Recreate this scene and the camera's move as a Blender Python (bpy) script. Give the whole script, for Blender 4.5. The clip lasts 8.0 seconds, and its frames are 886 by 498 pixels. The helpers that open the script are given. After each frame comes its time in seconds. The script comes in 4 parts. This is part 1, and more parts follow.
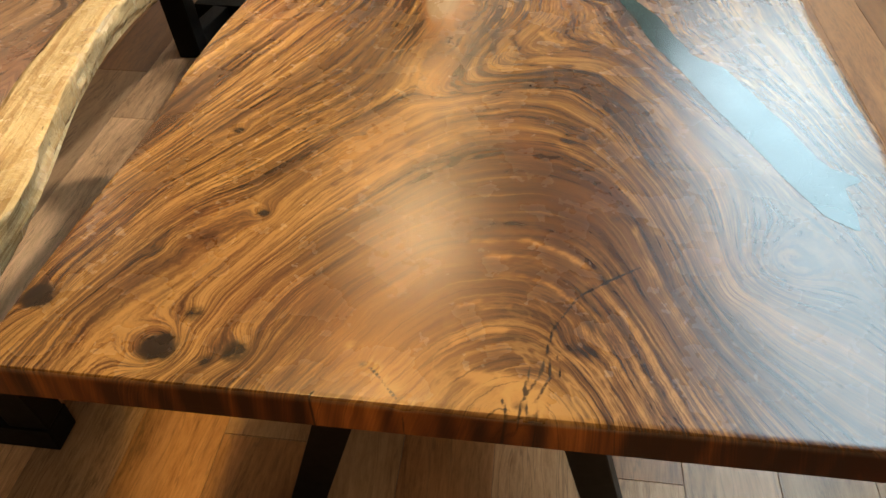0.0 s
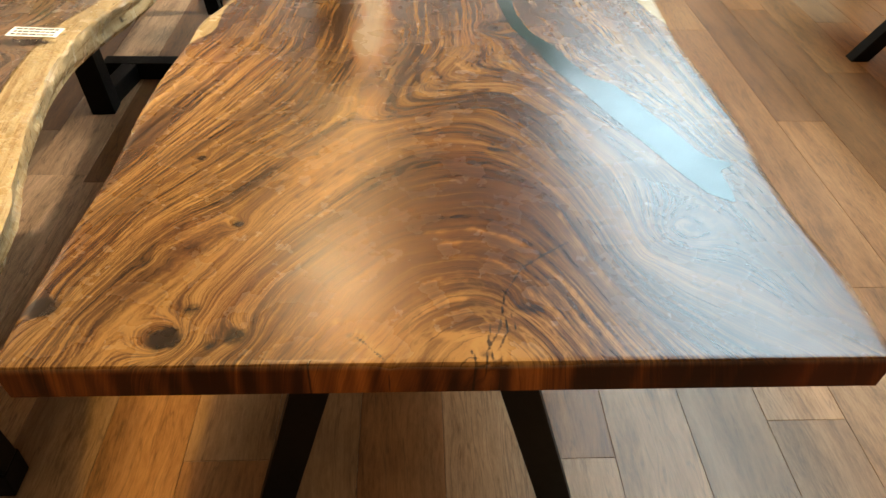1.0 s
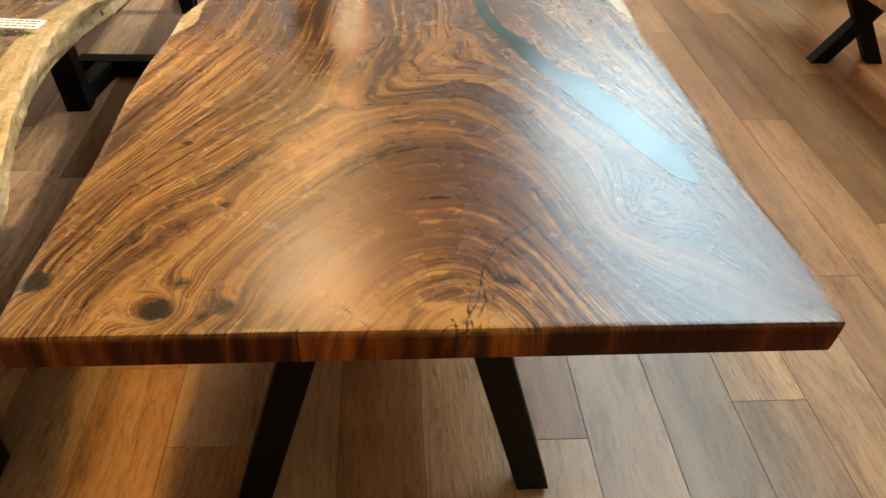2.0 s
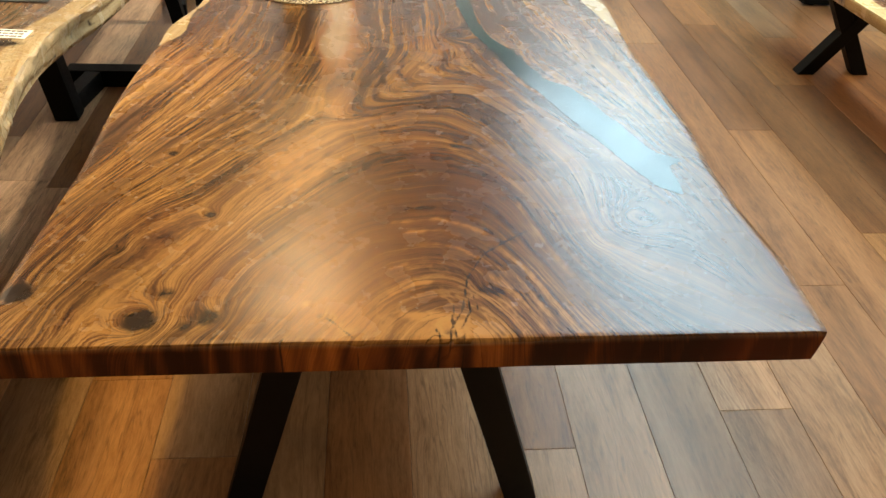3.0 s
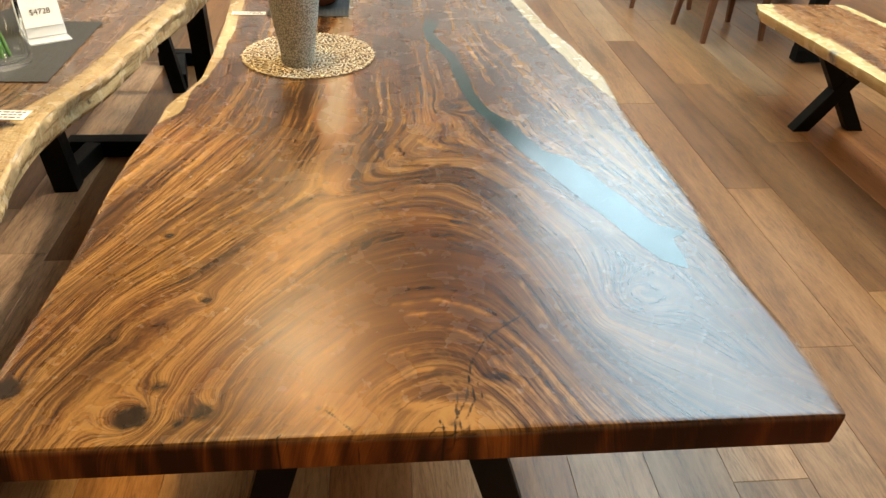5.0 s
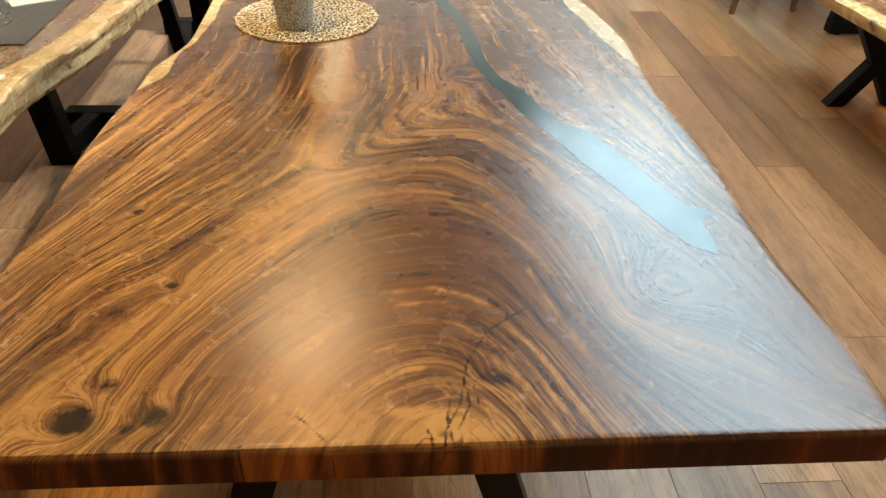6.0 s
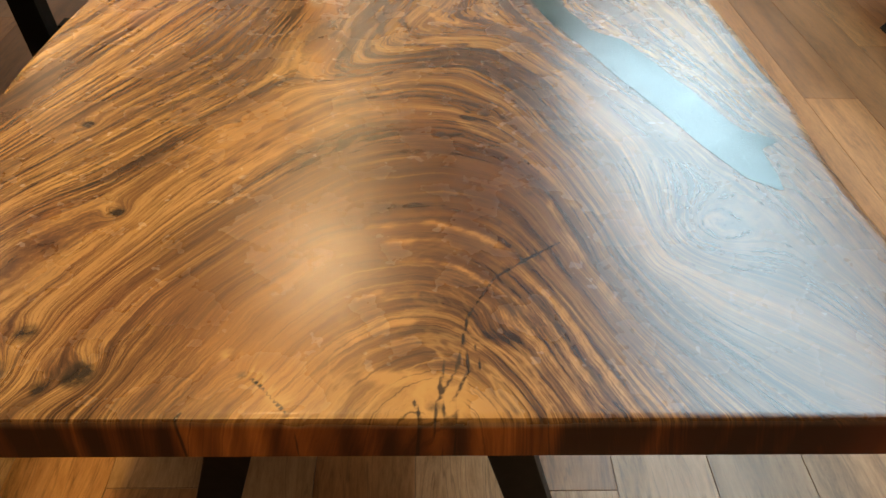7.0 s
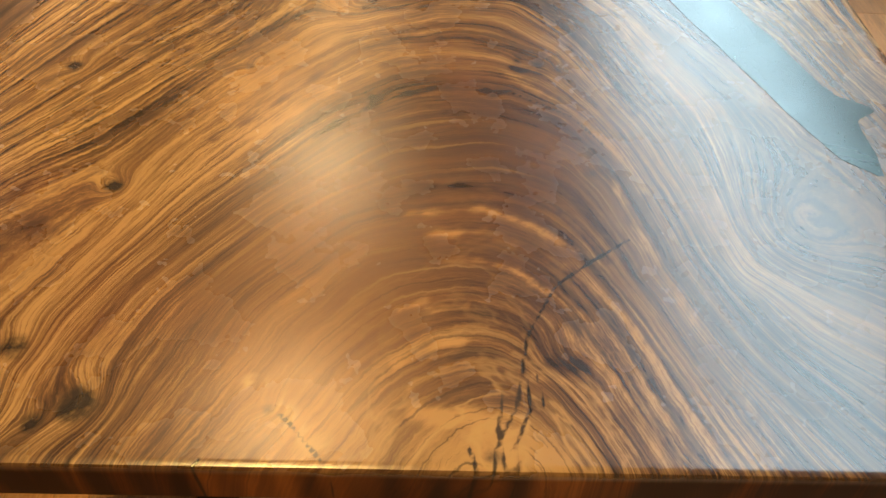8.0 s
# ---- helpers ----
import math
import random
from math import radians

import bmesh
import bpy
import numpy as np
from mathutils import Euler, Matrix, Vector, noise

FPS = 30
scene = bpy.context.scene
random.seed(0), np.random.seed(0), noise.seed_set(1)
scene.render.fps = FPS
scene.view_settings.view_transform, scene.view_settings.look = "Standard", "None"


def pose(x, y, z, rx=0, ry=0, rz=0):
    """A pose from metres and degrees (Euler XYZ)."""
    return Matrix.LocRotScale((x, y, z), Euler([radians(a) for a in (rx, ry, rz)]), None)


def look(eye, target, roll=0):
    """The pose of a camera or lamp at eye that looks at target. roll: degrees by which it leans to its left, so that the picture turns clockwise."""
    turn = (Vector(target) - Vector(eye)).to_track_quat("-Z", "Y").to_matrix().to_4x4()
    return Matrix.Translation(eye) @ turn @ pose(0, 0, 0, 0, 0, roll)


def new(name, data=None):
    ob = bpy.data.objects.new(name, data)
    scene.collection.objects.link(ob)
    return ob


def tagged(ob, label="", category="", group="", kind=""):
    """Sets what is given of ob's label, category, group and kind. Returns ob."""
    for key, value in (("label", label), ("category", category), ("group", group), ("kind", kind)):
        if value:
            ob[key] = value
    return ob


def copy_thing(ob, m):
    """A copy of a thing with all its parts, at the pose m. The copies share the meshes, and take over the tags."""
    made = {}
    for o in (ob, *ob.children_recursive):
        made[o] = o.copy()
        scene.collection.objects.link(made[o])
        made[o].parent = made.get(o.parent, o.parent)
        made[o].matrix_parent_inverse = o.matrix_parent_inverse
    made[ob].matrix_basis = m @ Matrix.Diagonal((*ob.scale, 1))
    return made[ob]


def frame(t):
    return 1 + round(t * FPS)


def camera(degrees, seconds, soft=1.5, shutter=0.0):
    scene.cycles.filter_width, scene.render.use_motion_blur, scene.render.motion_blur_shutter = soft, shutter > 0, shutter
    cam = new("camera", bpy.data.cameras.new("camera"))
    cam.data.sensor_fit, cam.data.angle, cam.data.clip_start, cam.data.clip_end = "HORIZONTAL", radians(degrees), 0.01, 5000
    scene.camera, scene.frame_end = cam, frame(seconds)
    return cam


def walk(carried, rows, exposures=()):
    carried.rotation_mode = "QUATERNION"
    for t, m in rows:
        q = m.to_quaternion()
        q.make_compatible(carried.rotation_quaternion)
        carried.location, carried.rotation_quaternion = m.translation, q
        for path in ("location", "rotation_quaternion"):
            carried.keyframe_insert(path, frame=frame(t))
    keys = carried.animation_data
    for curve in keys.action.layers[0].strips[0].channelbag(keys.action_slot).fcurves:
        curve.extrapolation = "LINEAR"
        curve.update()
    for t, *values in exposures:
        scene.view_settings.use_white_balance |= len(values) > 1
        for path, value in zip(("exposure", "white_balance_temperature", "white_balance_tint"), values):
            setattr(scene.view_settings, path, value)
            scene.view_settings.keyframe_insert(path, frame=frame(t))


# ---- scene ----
cam = camera(62.4, 8.0)
PATH = [
    (0, (0.037, -0.402, 1.366), (-0.134, 1.028, -0.021), -0.2),
    (0.5, (0.002, -0.495, 1.395), (-0.028, 1.009, 0.076), 0.4),
    (1, (-0.026, -0.566, 1.404), (0.062, 0.967, 0.123), 1.8),
    (1.5, (-0.04, -0.611, 1.404), (0.091, 0.928, 0.134), 2.5),
    (2.8, (-0.036, -0.632, 1.403), (0.159, 0.91, 0.145), 4.1),
    (3, (-0.03, -0.629, 1.406), (0.155, 0.924, 0.161), 3.7),
    (3.5, (-0.031, -0.626, 1.417), (0.156, 0.96, 0.212), 3.3),
    (4, (-0.034, -0.619, 1.426), (0.156, 0.996, 0.262), 2.9),
    (4.5, (-0.036, -0.612, 1.432), (0.155, 1.03, 0.307), 2.5),
    (6, (0.012, -0.481, 1.357), (0.147, 1.128, 0.177), 2.1),
    (6.5, (0.034, -0.414, 1.3), (0.121, 1.145, 0.05), 1.7),
    (7, (0.046, -0.351, 1.251), (0.119, 1.149, -0.07), 2.2),
    (7.5, (0.031, -0.277, 1.244), (0.102, 1.13, -0.176), 3.2),
    (8, (-0.002, -0.205, 1.247), (0.09, 1.073, -0.289), 5.0),
]
walk(cam, [(t, look(eye, target, roll)) for t, eye, target, roll in PATH])

# ---- world and light ----
scene.view_settings.exposure = 0.0
world = bpy.data.worlds.new("room_air")
scene.world = world
world.use_nodes = True
world.node_tree.nodes["Background"].inputs[0].default_value = (0.9, 0.95, 1.0, 1)
world.node_tree.nodes["Background"].inputs[1].default_value = 0.05

CEIL = 3.05          # ceiling height
FAR = 5.95           # the end wall behind the furniture, unseen, set here to mirror as haze
HAZE_WASH = 62.0          # watts of each added spotlight on the end wall
PANEL = 11.6          # radiance of the cool ceiling light
SPOT = 9.0          # watts of each warm downlight
STRIP = 10.5         # radiance of the brighter white strip along its edge
AISLE_FILL = 8.8         # watts of each warm unseen downlight added over the aisles as fill
CORE = 75.0         # watts of its narrow beam
BACK_FILL = 8.2          # watts of each unseen downlight added behind as fill
BEAM = 460.0         # watts of each spotlight on the pale-edged table
TOP = 0.76           # height of the dining tables
LAMP_X, LAMP_Y = -0.46, (-0.36, 1.08, 2.54, 3.97, 5.4)


# ---- materials ----
class Nodes:
    """A small builder for node materials."""

    def __init__(self, name):
        self.mat = bpy.data.materials.new(name)
        self.mat.use_nodes = True
        self.tree = self.mat.node_tree
        self.out = self.tree.nodes["Principled BSDF"]

    def node(self, kind):
        return self.tree.nodes.new(kind)

    def put(self, socket, value):
        if isinstance(value, bpy.types.NodeSocket):
            self.tree.links.new(value, socket)
        else:
            socket.default_value = value

    def math(self, op, a, b=0.0, c=0.0, clamp=False):
        n = self.node("ShaderNodeMath")
        n.operation, n.use_clamp = op, clamp
        for s, v in zip(n.inputs, (a, b, c)):
            self.put(s, v)
        return n.outputs[0]

    def combine(self, x, y, z):
        n = self.node("ShaderNodeCombineXYZ")
        for s, v in zip(n.inputs, (x, y, z)):
            self.put(s, v)
        return n.outputs[0]

    def split(self, v):
        n = self.node("ShaderNodeSeparateXYZ")
        self.put(n.inputs[0], v)
        return n.outputs

    def noise(self, vector, scale=1.0, detail=3.0, rough=0.55, distort=0.0):
        n = self.node("ShaderNodeTexNoise")
        self.put(n.inputs["Vector"], vector)
        n.inputs["Scale"].default_value, n.inputs["Detail"].default_value = scale, detail
        n.inputs["Roughness"].default_value, n.inputs["Distortion"].default_value = rough, distort
        return n.outputs["Fac"]

    def voronoi(self, vector, scale, feature="F1"):
        n = self.node("ShaderNodeTexVoronoi")
        n.feature = feature
        self.put(n.inputs["Vector"], vector)
        n.inputs["Scale"].default_value = scale
        return n.outputs["Distance"]

    def ramp(self, fac, stops, ease="LINEAR"):
        n = self.node("ShaderNodeValToRGB")
        n.color_ramp.interpolation = ease
        el = n.color_ramp.elements
        while len(el) < len(stops):
            el.new(0.5)
        for e, (p, c) in zip(el, stops):
            e.position, e.color = p, (*c, 1) if len(c) == 3 else c
        self.put(n.inputs[0], fac)
        return n.outputs[0]

    def span(self, value, lo, hi, a=0.0, b=1.0, smooth=True):
        n = self.node("ShaderNodeMapRange")
        n.interpolation_type = "SMOOTHSTEP" if smooth else "LINEAR"
        for s, v in zip(n.inputs, (value, lo, hi, a, b)):
            self.put(s, v)
        return n.outputs[0]

    def mix(self, fac, a, b, blend="MIX"):
        n = self.node("ShaderNodeMix")
        n.data_type, n.blend_type = "RGBA", blend
        self.put(n.inputs[0], fac)
        for s, v in ((n.inputs[6], a), (n.inputs[7], b)):
            self.put(s, (*v, 1) if isinstance(v, tuple) else v)
        return n.outputs[2]

    def attr(self, name):
        n = self.node("ShaderNodeAttribute")
        n.attribute_name = name
        return n.outputs["Vector"]

    def coords(self):
        return self.node("ShaderNodeTexCoord").outputs["Object"]

    def chance(self):
        return self.node("ShaderNodeObjectInfo").outputs["Random"]

    def bump(self, height, strength, distance=0.002):
        n = self.node("ShaderNodeBump")
        n.inputs["Strength"].default_value, n.inputs["Distance"].default_value = strength, distance
        self.put(n.inputs["Height"], height)
        self.put(self.out.inputs["Normal"], n.outputs[0])

    def finish(self, color=None, rough=None, metal=0.0, **more):
        if color is not None:
            self.put(self.out.inputs["Base Color"], (*color, 1) if isinstance(color, tuple) else color)
        if rough is not None:
            self.put(self.out.inputs["Roughness"], rough)
        self.out.inputs["Metallic"].default_value = metal
        for key, value in more.items():
            self.put(self.out.inputs[key.replace("_", " ")], value)
        return self.mat


def slab_wood(name, dark, mid, tan, gold, sapwood, contrast=1.0, gloss=0.27, veins=0.0):
    """Lacquered hardwood whose figure follows the slab's own 'grain' (ring, x, y) and 'mark' (sapwood, knot, crack)."""
    n = Nodes(name)
    ring, gx, gy = n.split(n.attr("grain"))
    sap, knot, crack = n.split(n.attr("mark"))
    place = n.combine(gx, gy, 0.0)
    tone, figure, calm = n.split(n.attr("tone"))
    wob = n.math("SUBTRACT", n.noise(place, 9.0, 4.0), 0.5)
    r = n.math("MULTIPLY_ADD", wob, 0.26, ring)
    r = n.math("MULTIPLY_ADD", n.math("SUBTRACT", n.noise(place, 70.0, 2.0), 0.5), 0.05, r)
    r = n.math("MULTIPLY_ADD", n.math("SUBTRACT", n.noise(place, 230.0, 2.0), 0.5), 0.04, r)

    def streak(freq, along, detail, rough=0.6, seed=0.0):
        return n.noise(n.combine(n.math("MULTIPLY", r, freq), n.math("MULTIPLY_ADD", gx, along, seed), n.math("MULTIPLY", gy, along)), 1.0, detail, rough)

    broad = streak(0.8, 1.8, 2.0, 0.5, 3.0)
    bands = streak(2.8, 2.0, 3.0, 0.62, 11.0)
    lines = streak(8.0, 2.6, 4.0, 0.7, 23.0)
    fibre = streak(22.0, 30.0, 4.0, 0.75, 37.0)
    f = n.math("MULTIPLY_ADD", broad, 0.78, n.math("MULTIPLY_ADD", bands, 0.86, -0.06))
    busy = n.span(streak(0.75, 2.2, 1.0, 0.5, 91.0), 0.38, 0.62, 0.35, 1.25)
    f = n.math("MULTIPLY_ADD", n.math("MULTIPLY", n.math("SUBTRACT", lines, 0.5), busy), 1.38 * contrast, f)
    f = n.math("MULTIPLY_ADD", n.math("MULTIPLY", n.math("SUBTRACT", fibre, 0.5), n.span(n.noise(place, 7.0, 2.0), 0.4, 0.62, 0.4, 1.3)), 1.2, f)
    f = n.math("MULTIPLY_ADD", n.math("SUBTRACT", f, 0.77), n.math("SUBTRACT", 1.0, calm), 0.77)
    f = n.math("ADD", f, tone)
    f = n.span(f, 0.49, 1.08, 0.0, 1.0, False)
    colour = n.ramp(f, [(0.0, dark), (0.25, mid), (0.55, tan), (0.85, gold), (1.0, tuple(c * 1.15 for c in gold))])
    # thin dark late-wood lines
    thin = n.span(n.math("ABSOLUTE", n.math("SUBTRACT", streak(3.2, 1.6, 2.0, 0.6, 51.0), 0.46)), 0.024, 0.006)
    gate = n.span(streak(0.9, 2.4, 1.0, 0.5, 61.0), 0.38, 0.58)
    colour = n.mix(n.math("MULTIPLY", n.math("MULTIPLY", thin, gate), n.math("MULTIPLY_ADD", calm, -0.5, 0.75)), colour, dark)
    # pores: short dark dashes along the grain
    pore = n.span(streak(34.0, 48.0, 1.0, 0.5, 71.0), 0.36, 0.27)
    colour = n.mix(n.math("MULTIPLY", pore, n.math("MULTIPLY_ADD", calm, -0.45, 0.42)), colour, dark)
    # reddish drift
    drift = n.noise(place, 3.2, 3.0)
    colour = n.mix(n.span(drift, 0.48, 0.75, 0.0, 0.28), colour, (0.22, 0.070, 0.024))
    colour = n.mix(n.math("MULTIPLY", calm, 1.4, clamp=True), colour, n.mix(1.0, colour, (1.06, 0.90, 0.80), "MULTIPLY"))
    # thin pale early-wood lines in the quiet wood
    light = n.span(streak(5.0, 2.2, 2.0, 0.6, 131.0), 0.60, 0.67)
    colour = n.mix(n.math("MULTIPLY", light, n.math("MULTIPLY", n.math("MULTIPLY", calm, n.span(gx, -0.08, 0.06, 0.12, 0.75)), n.math("ADD", figure, 1.0, clamp=True))), colour, tuple(c * 1.05 for c in gold))
    # curly golden figure of the crotch
    curl = n.noise(n.combine(n.math("MULTIPLY", ring, 1.7), n.math("MULTIPLY", gx, 13.0), n.math("MULTIPLY", gy, 13.0)), 1.0, 3.0, 0.55, 0.4)
    ridge = n.span(n.math("ABSOLUTE", n.math("SUBTRACT", curl, 0.52)), 0.055, 0.0)
    colour = n.mix(n.math("MULTIPLY", ridge, figure, clamp=True), colour, tuple(min(0.8, c * 1.25) for c in gold))
    # a pale tongue, part wood and part mirrored glow put into the colour, still streaked by the grain
    colour = n.mix(n.span(calm, 0.82, 1.0, 0.0, 0.8), colour, n.ramp(bands, [(0.35, (0.19, 0.128, 0.072)), (0.5, (0.27, 0.19, 0.112)), (0.65, (0.32, 0.232, 0.142))]))
    # sapwood
    edge = n.math("MULTIPLY_ADD", wob, 0.022, sap)
    sapgrain = n.math("MULTIPLY_ADD", streak(16.0, 5.0, 3.0, 0.6, 81.0), 0.7, n.math("MULTIPLY", n.noise(place, 26.0, 5.0), 0.3))
    pale = n.ramp(sapgrain, [(0.33, (sapwood[0] * 0.62, sapwood[1] * 0.48, sapwood[2] * 0.36)), (0.45, tuple(c * 0.92 for c in sapwood)), (0.55, sapwood), (0.68, tuple(min(c * 1.22, 0.85) for c in sapwood))])
    if veins:
        vein = n.span(streak(2.6, 3.5, 4.0, 0.7, 95.0), 0.50, 0.60)
        pale = n.mix(n.math("MULTIPLY", vein, veins), pale, tuple(a * b for a, b in zip(sapwood, (0.48, 0.34, 0.22))))
        n.bump(n.math("MULTIPLY", n.noise(n.coords(), 22.0, 5.0, 0.6), n.span(sap, -0.002, 0.004)), 0.5, 0.03)
        blotch = n.span(n.noise(place, 13.0, 4.0), 0.52, 0.70)
        pale = n.mix(n.math("MULTIPLY", blotch, veins * 0.7), pale, tuple(a * b for a, b in zip(sapwood, (0.66, 0.55, 0.42))))
    colour = n.mix(n.span(edge, -0.002, 0.003), colour, pale)
    # knots and cracks
    burl = n.math("MULTIPLY_ADD", n.math("SUBTRACT", n.noise(place, 75.0, 5.0, 0.65), 0.5), n.math("MULTIPLY", knot, 1.6), knot)
    colour = n.mix(n.span(burl, 0.22, 0.82, 0.0, 0.95), colour, (0.012, 0.0065, 0.005))
    gap = n.math("MULTIPLY_ADD", n.math("SUBTRACT", n.noise(place, 45.0, 4.0), 0.5), 0.0050, crack)
    colour = n.mix(n.span(gap, 0.0022, 0.0006, 0.0, 0.92), colour, (0.012, 0.007, 0.005))
    rough = n.math("MULTIPLY_ADD", n.noise(place, 14.0, 4.0), 0.10, gloss - 0.05)
    # the sawn end drinks the oil and turns redder
    sawn = n.span(figure, -0.2, -0.9)
    colour = n.mix(sawn, colour, n.mix(1.0, colour, (1.15, 0.80, 0.55), "MULTIPLY"))
    return n.finish(colour, n.math("MULTIPLY_ADD", sawn, 0.2, rough), Coat_Weight=n.math("MULTIPLY_ADD", sawn, -0.18, 0.18), Coat_Roughness=gloss, Specular_IOR_Level=n.math("MULTIPLY_ADD", sawn, -0.38, 0.5))


def paint(name, color, rough, grain=30.0, strength=0.05, metal=0.0, vary=0.25):
    n = Nodes(name)
    p = n.coords()
    f = n.math("MULTIPLY_ADD", n.noise(p, grain, 5.0), 0.6, n.math("MULTIPLY", n.noise(p, grain * 0.13, 3.0), 0.4))
    c = n.ramp(f, [(0.25, tuple(v * (1 - vary) for v in color)), (0.75, tuple(min(1.0, v * (1 + vary)) for v in color))])
    n.bump(n.noise(p, grain * 6, 4.0), strength)
    return n.finish(c, n.span(f, 0.2, 0.8, rough * 0.85, min(1.0, rough * 1.15)), metal)


DARK, MID, TAN, GOLD = (0.017, 0.0072, 0.0036), (0.060, 0.026, 0.0105), (0.140, 0.067, 0.0215), (0.280, 0.151, 0.048)
m_slab = slab_wood("raintree_slab", DARK, MID, TAN, GOLD, (0.46, 0.35, 0.185))
m_left = slab_wood("pale_edged_slab", (0.045, 0.03, 0.024), (0.105, 0.062, 0.038), (0.17, 0.102, 0.058), (0.24, 0.15, 0.085), (0.38, 0.285, 0.15), 0.7, veins=0.6)
m_bench = slab_wood("bench_slab", (0.09, 0.035, 0.015), (0.20, 0.080, 0.030), (0.33, 0.145, 0.052), (0.40, 0.20, 0.08), (0.60, 0.43, 0.19), 0.7)


def resin():
    n = Nodes("teal_resin")
    f = n.noise(n.coords(), 9.0, 4.0, 0.6, 0.8)
    c = n.ramp(f, [(0.3, (0.008, 0.024, 0.025)), (0.7, (0.015, 0.042, 0.045))])
    c = n.mix(n.span(n.voronoi(n.coords(), 170.0), 0.16, 0.10, 0.0, 0.35), c, (0.22, 0.27, 0.26))
    return n.finish(c, n.span(n.noise(n.coords(), 22.0, 3.0), 0.3, 0.7, 0.17, 0.22), Specular_IOR_Level=0.55)


def floor_wood():
    n = Nodes("oak_plank")
    u, v, _ = n.split(n.node("ShaderNodeTexCoord").outputs["Object"])
    luck = n.chance()
    shift = n.math("MULTIPLY", luck, 97.0)
    warp = n.noise(n.combine(n.math("MULTIPLY", u, 5.0), n.math("MULTIPLY_ADD", v, 1.2, shift), shift), 1.0, 3.0)
    g = n.math("MULTIPLY_ADD", warp, 0.10, u)
    wide = n.noise(n.combine(n.math("MULTIPLY", g, 18.0), n.math("MULTIPLY_ADD", v, 1.1, shift), shift), 1.0, 3.0)
    fine = n.noise(n.combine(n.math("MULTIPLY", g, 130.0), n.math("MULTIPLY_ADD", v, 15.0, shift), shift), 1.0, 6.0, 0.8)
    f = n.math("MULTIPLY_ADD", wide, 0.55, n.math("MULTIPLY_ADD", fine, 0.95, -0.25))
    cloud = n.noise(n.combine(n.math("MULTIPLY", g, 9.0), n.math("MULTIPLY_ADD", v, 2.2, shift), shift), 1.0, 3.0)
    f = n.math("MULTIPLY_ADD", n.math("SUBTRACT", cloud, 0.5), 0.55, f)
    c = n.ramp(f, [(0.27, (0.125, 0.072, 0.037)), (0.45, (0.245, 0.148, 0.080)), (0.72, (0.37, 0.238, 0.140))])
    c = n.mix(1.0, c, n.node("ShaderNodeObjectInfo").outputs["Color"], "MULTIPLY")
    c = n.mix(1.0, c, n.ramp(luck, [(0.0, (0.86, 0.84, 0.82)), (1.0, (1.12, 1.10, 1.08))]), "MULTIPLY")
    dot = n.voronoi(n.combine(n.math("MULTIPLY", u, 5.0), n.math("MULTIPLY_ADD", v, 1.6, shift), shift), 1.0)
    c = n.mix(n.span(dot, 0.045, 0.02, 0.0, 0.7), c, (0.06, 0.03, 0.018))
    vein = n.span(n.math("ABSOLUTE", n.math("SUBTRACT", n.noise(n.combine(n.math("MULTIPLY", g, 24.0), n.math("MULTIPLY_ADD", v, 1.5, shift), shift), 1.0, 3.0), 0.5)), 0.012, 0.002)
    c = n.mix(n.math("MULTIPLY", vein, 0.4), c, (0.07, 0.038, 0.02))
    n.bump(f, 0.12, 0.001)
    return n.finish(c, n.span(fine, 0.3, 0.7, 0.30, 0.42), Specular_IOR_Level=0.35)


m_resin, m_floor = resin(), floor_wood()
m_gap = paint("joint_filler", (0.09, 0.055, 0.035), 0.8)
m_black = paint("black_powder_coat", (0.003, 0.003, 0.003), 0.5, 60.0, 0.08)
m_black.node_tree.nodes["Principled BSDF"].inputs["Specular IOR Level"].default_value = 0.12
m_wall = paint("warm_grey_wall", (0.36, 0.33, 0.30), 0.8, 12.0, 0.04, vary=0.06)
m_pale = paint("off_white_wall", (0.70, 0.68, 0.64), 0.8, 12.0, 0.04, vary=0.05)
m_ceil = paint("matt_ceiling_paint", (0.16, 0.155, 0.15), 0.9, 9.0, 0.04, vary=0.06)
m_chair = paint("red_brown_chair_wood", (0.15, 0.060, 0.026), 0.35, 40.0, 0.06)
m_mat = paint("charcoal_woven_cloth", (0.035, 0.037, 0.040), 0.85, 120.0, 0.5)


def strand():
    n = Nodes("gilt_cream_strand")
    luck = n.node("ShaderNodeNewGeometry").outputs["Random Per Island"]
    c = n.ramp(luck, [(0.0, (0.48, 0.36, 0.20)), (0.25, (0.66, 0.54, 0.36)), (0.6, (0.78, 0.70, 0.54)), (1.0, (0.82, 0.77, 0.65))])
    n.bump(n.noise(n.coords(), 400.0, 3.0), 0.2)
    return n.finish(c, 0.45)


m_bead = strand()
m_backing = paint("mat_backing", (0.10, 0.06, 0.03), 0.6)
m_bowl = paint("red_brown_turned_wood", (0.20, 0.055, 0.025), 0.22, 30.0, 0.05)
m_card = paint("white_card", (0.80, 0.80, 0.78), 0.5, 40.0, 0.02, vary=0.03)
m_ink = paint("printing_ink", (0.03, 0.03, 0.035), 0.6)
m_stem = paint("green_stem", (0.06, 0.14, 0.03), 0.4, 60.0, 0.1, vary=0.4)
m_track = paint("white_track_metal", (0.70, 0.70, 0.70), 0.4, 30.0, 0.02, vary=0.03)


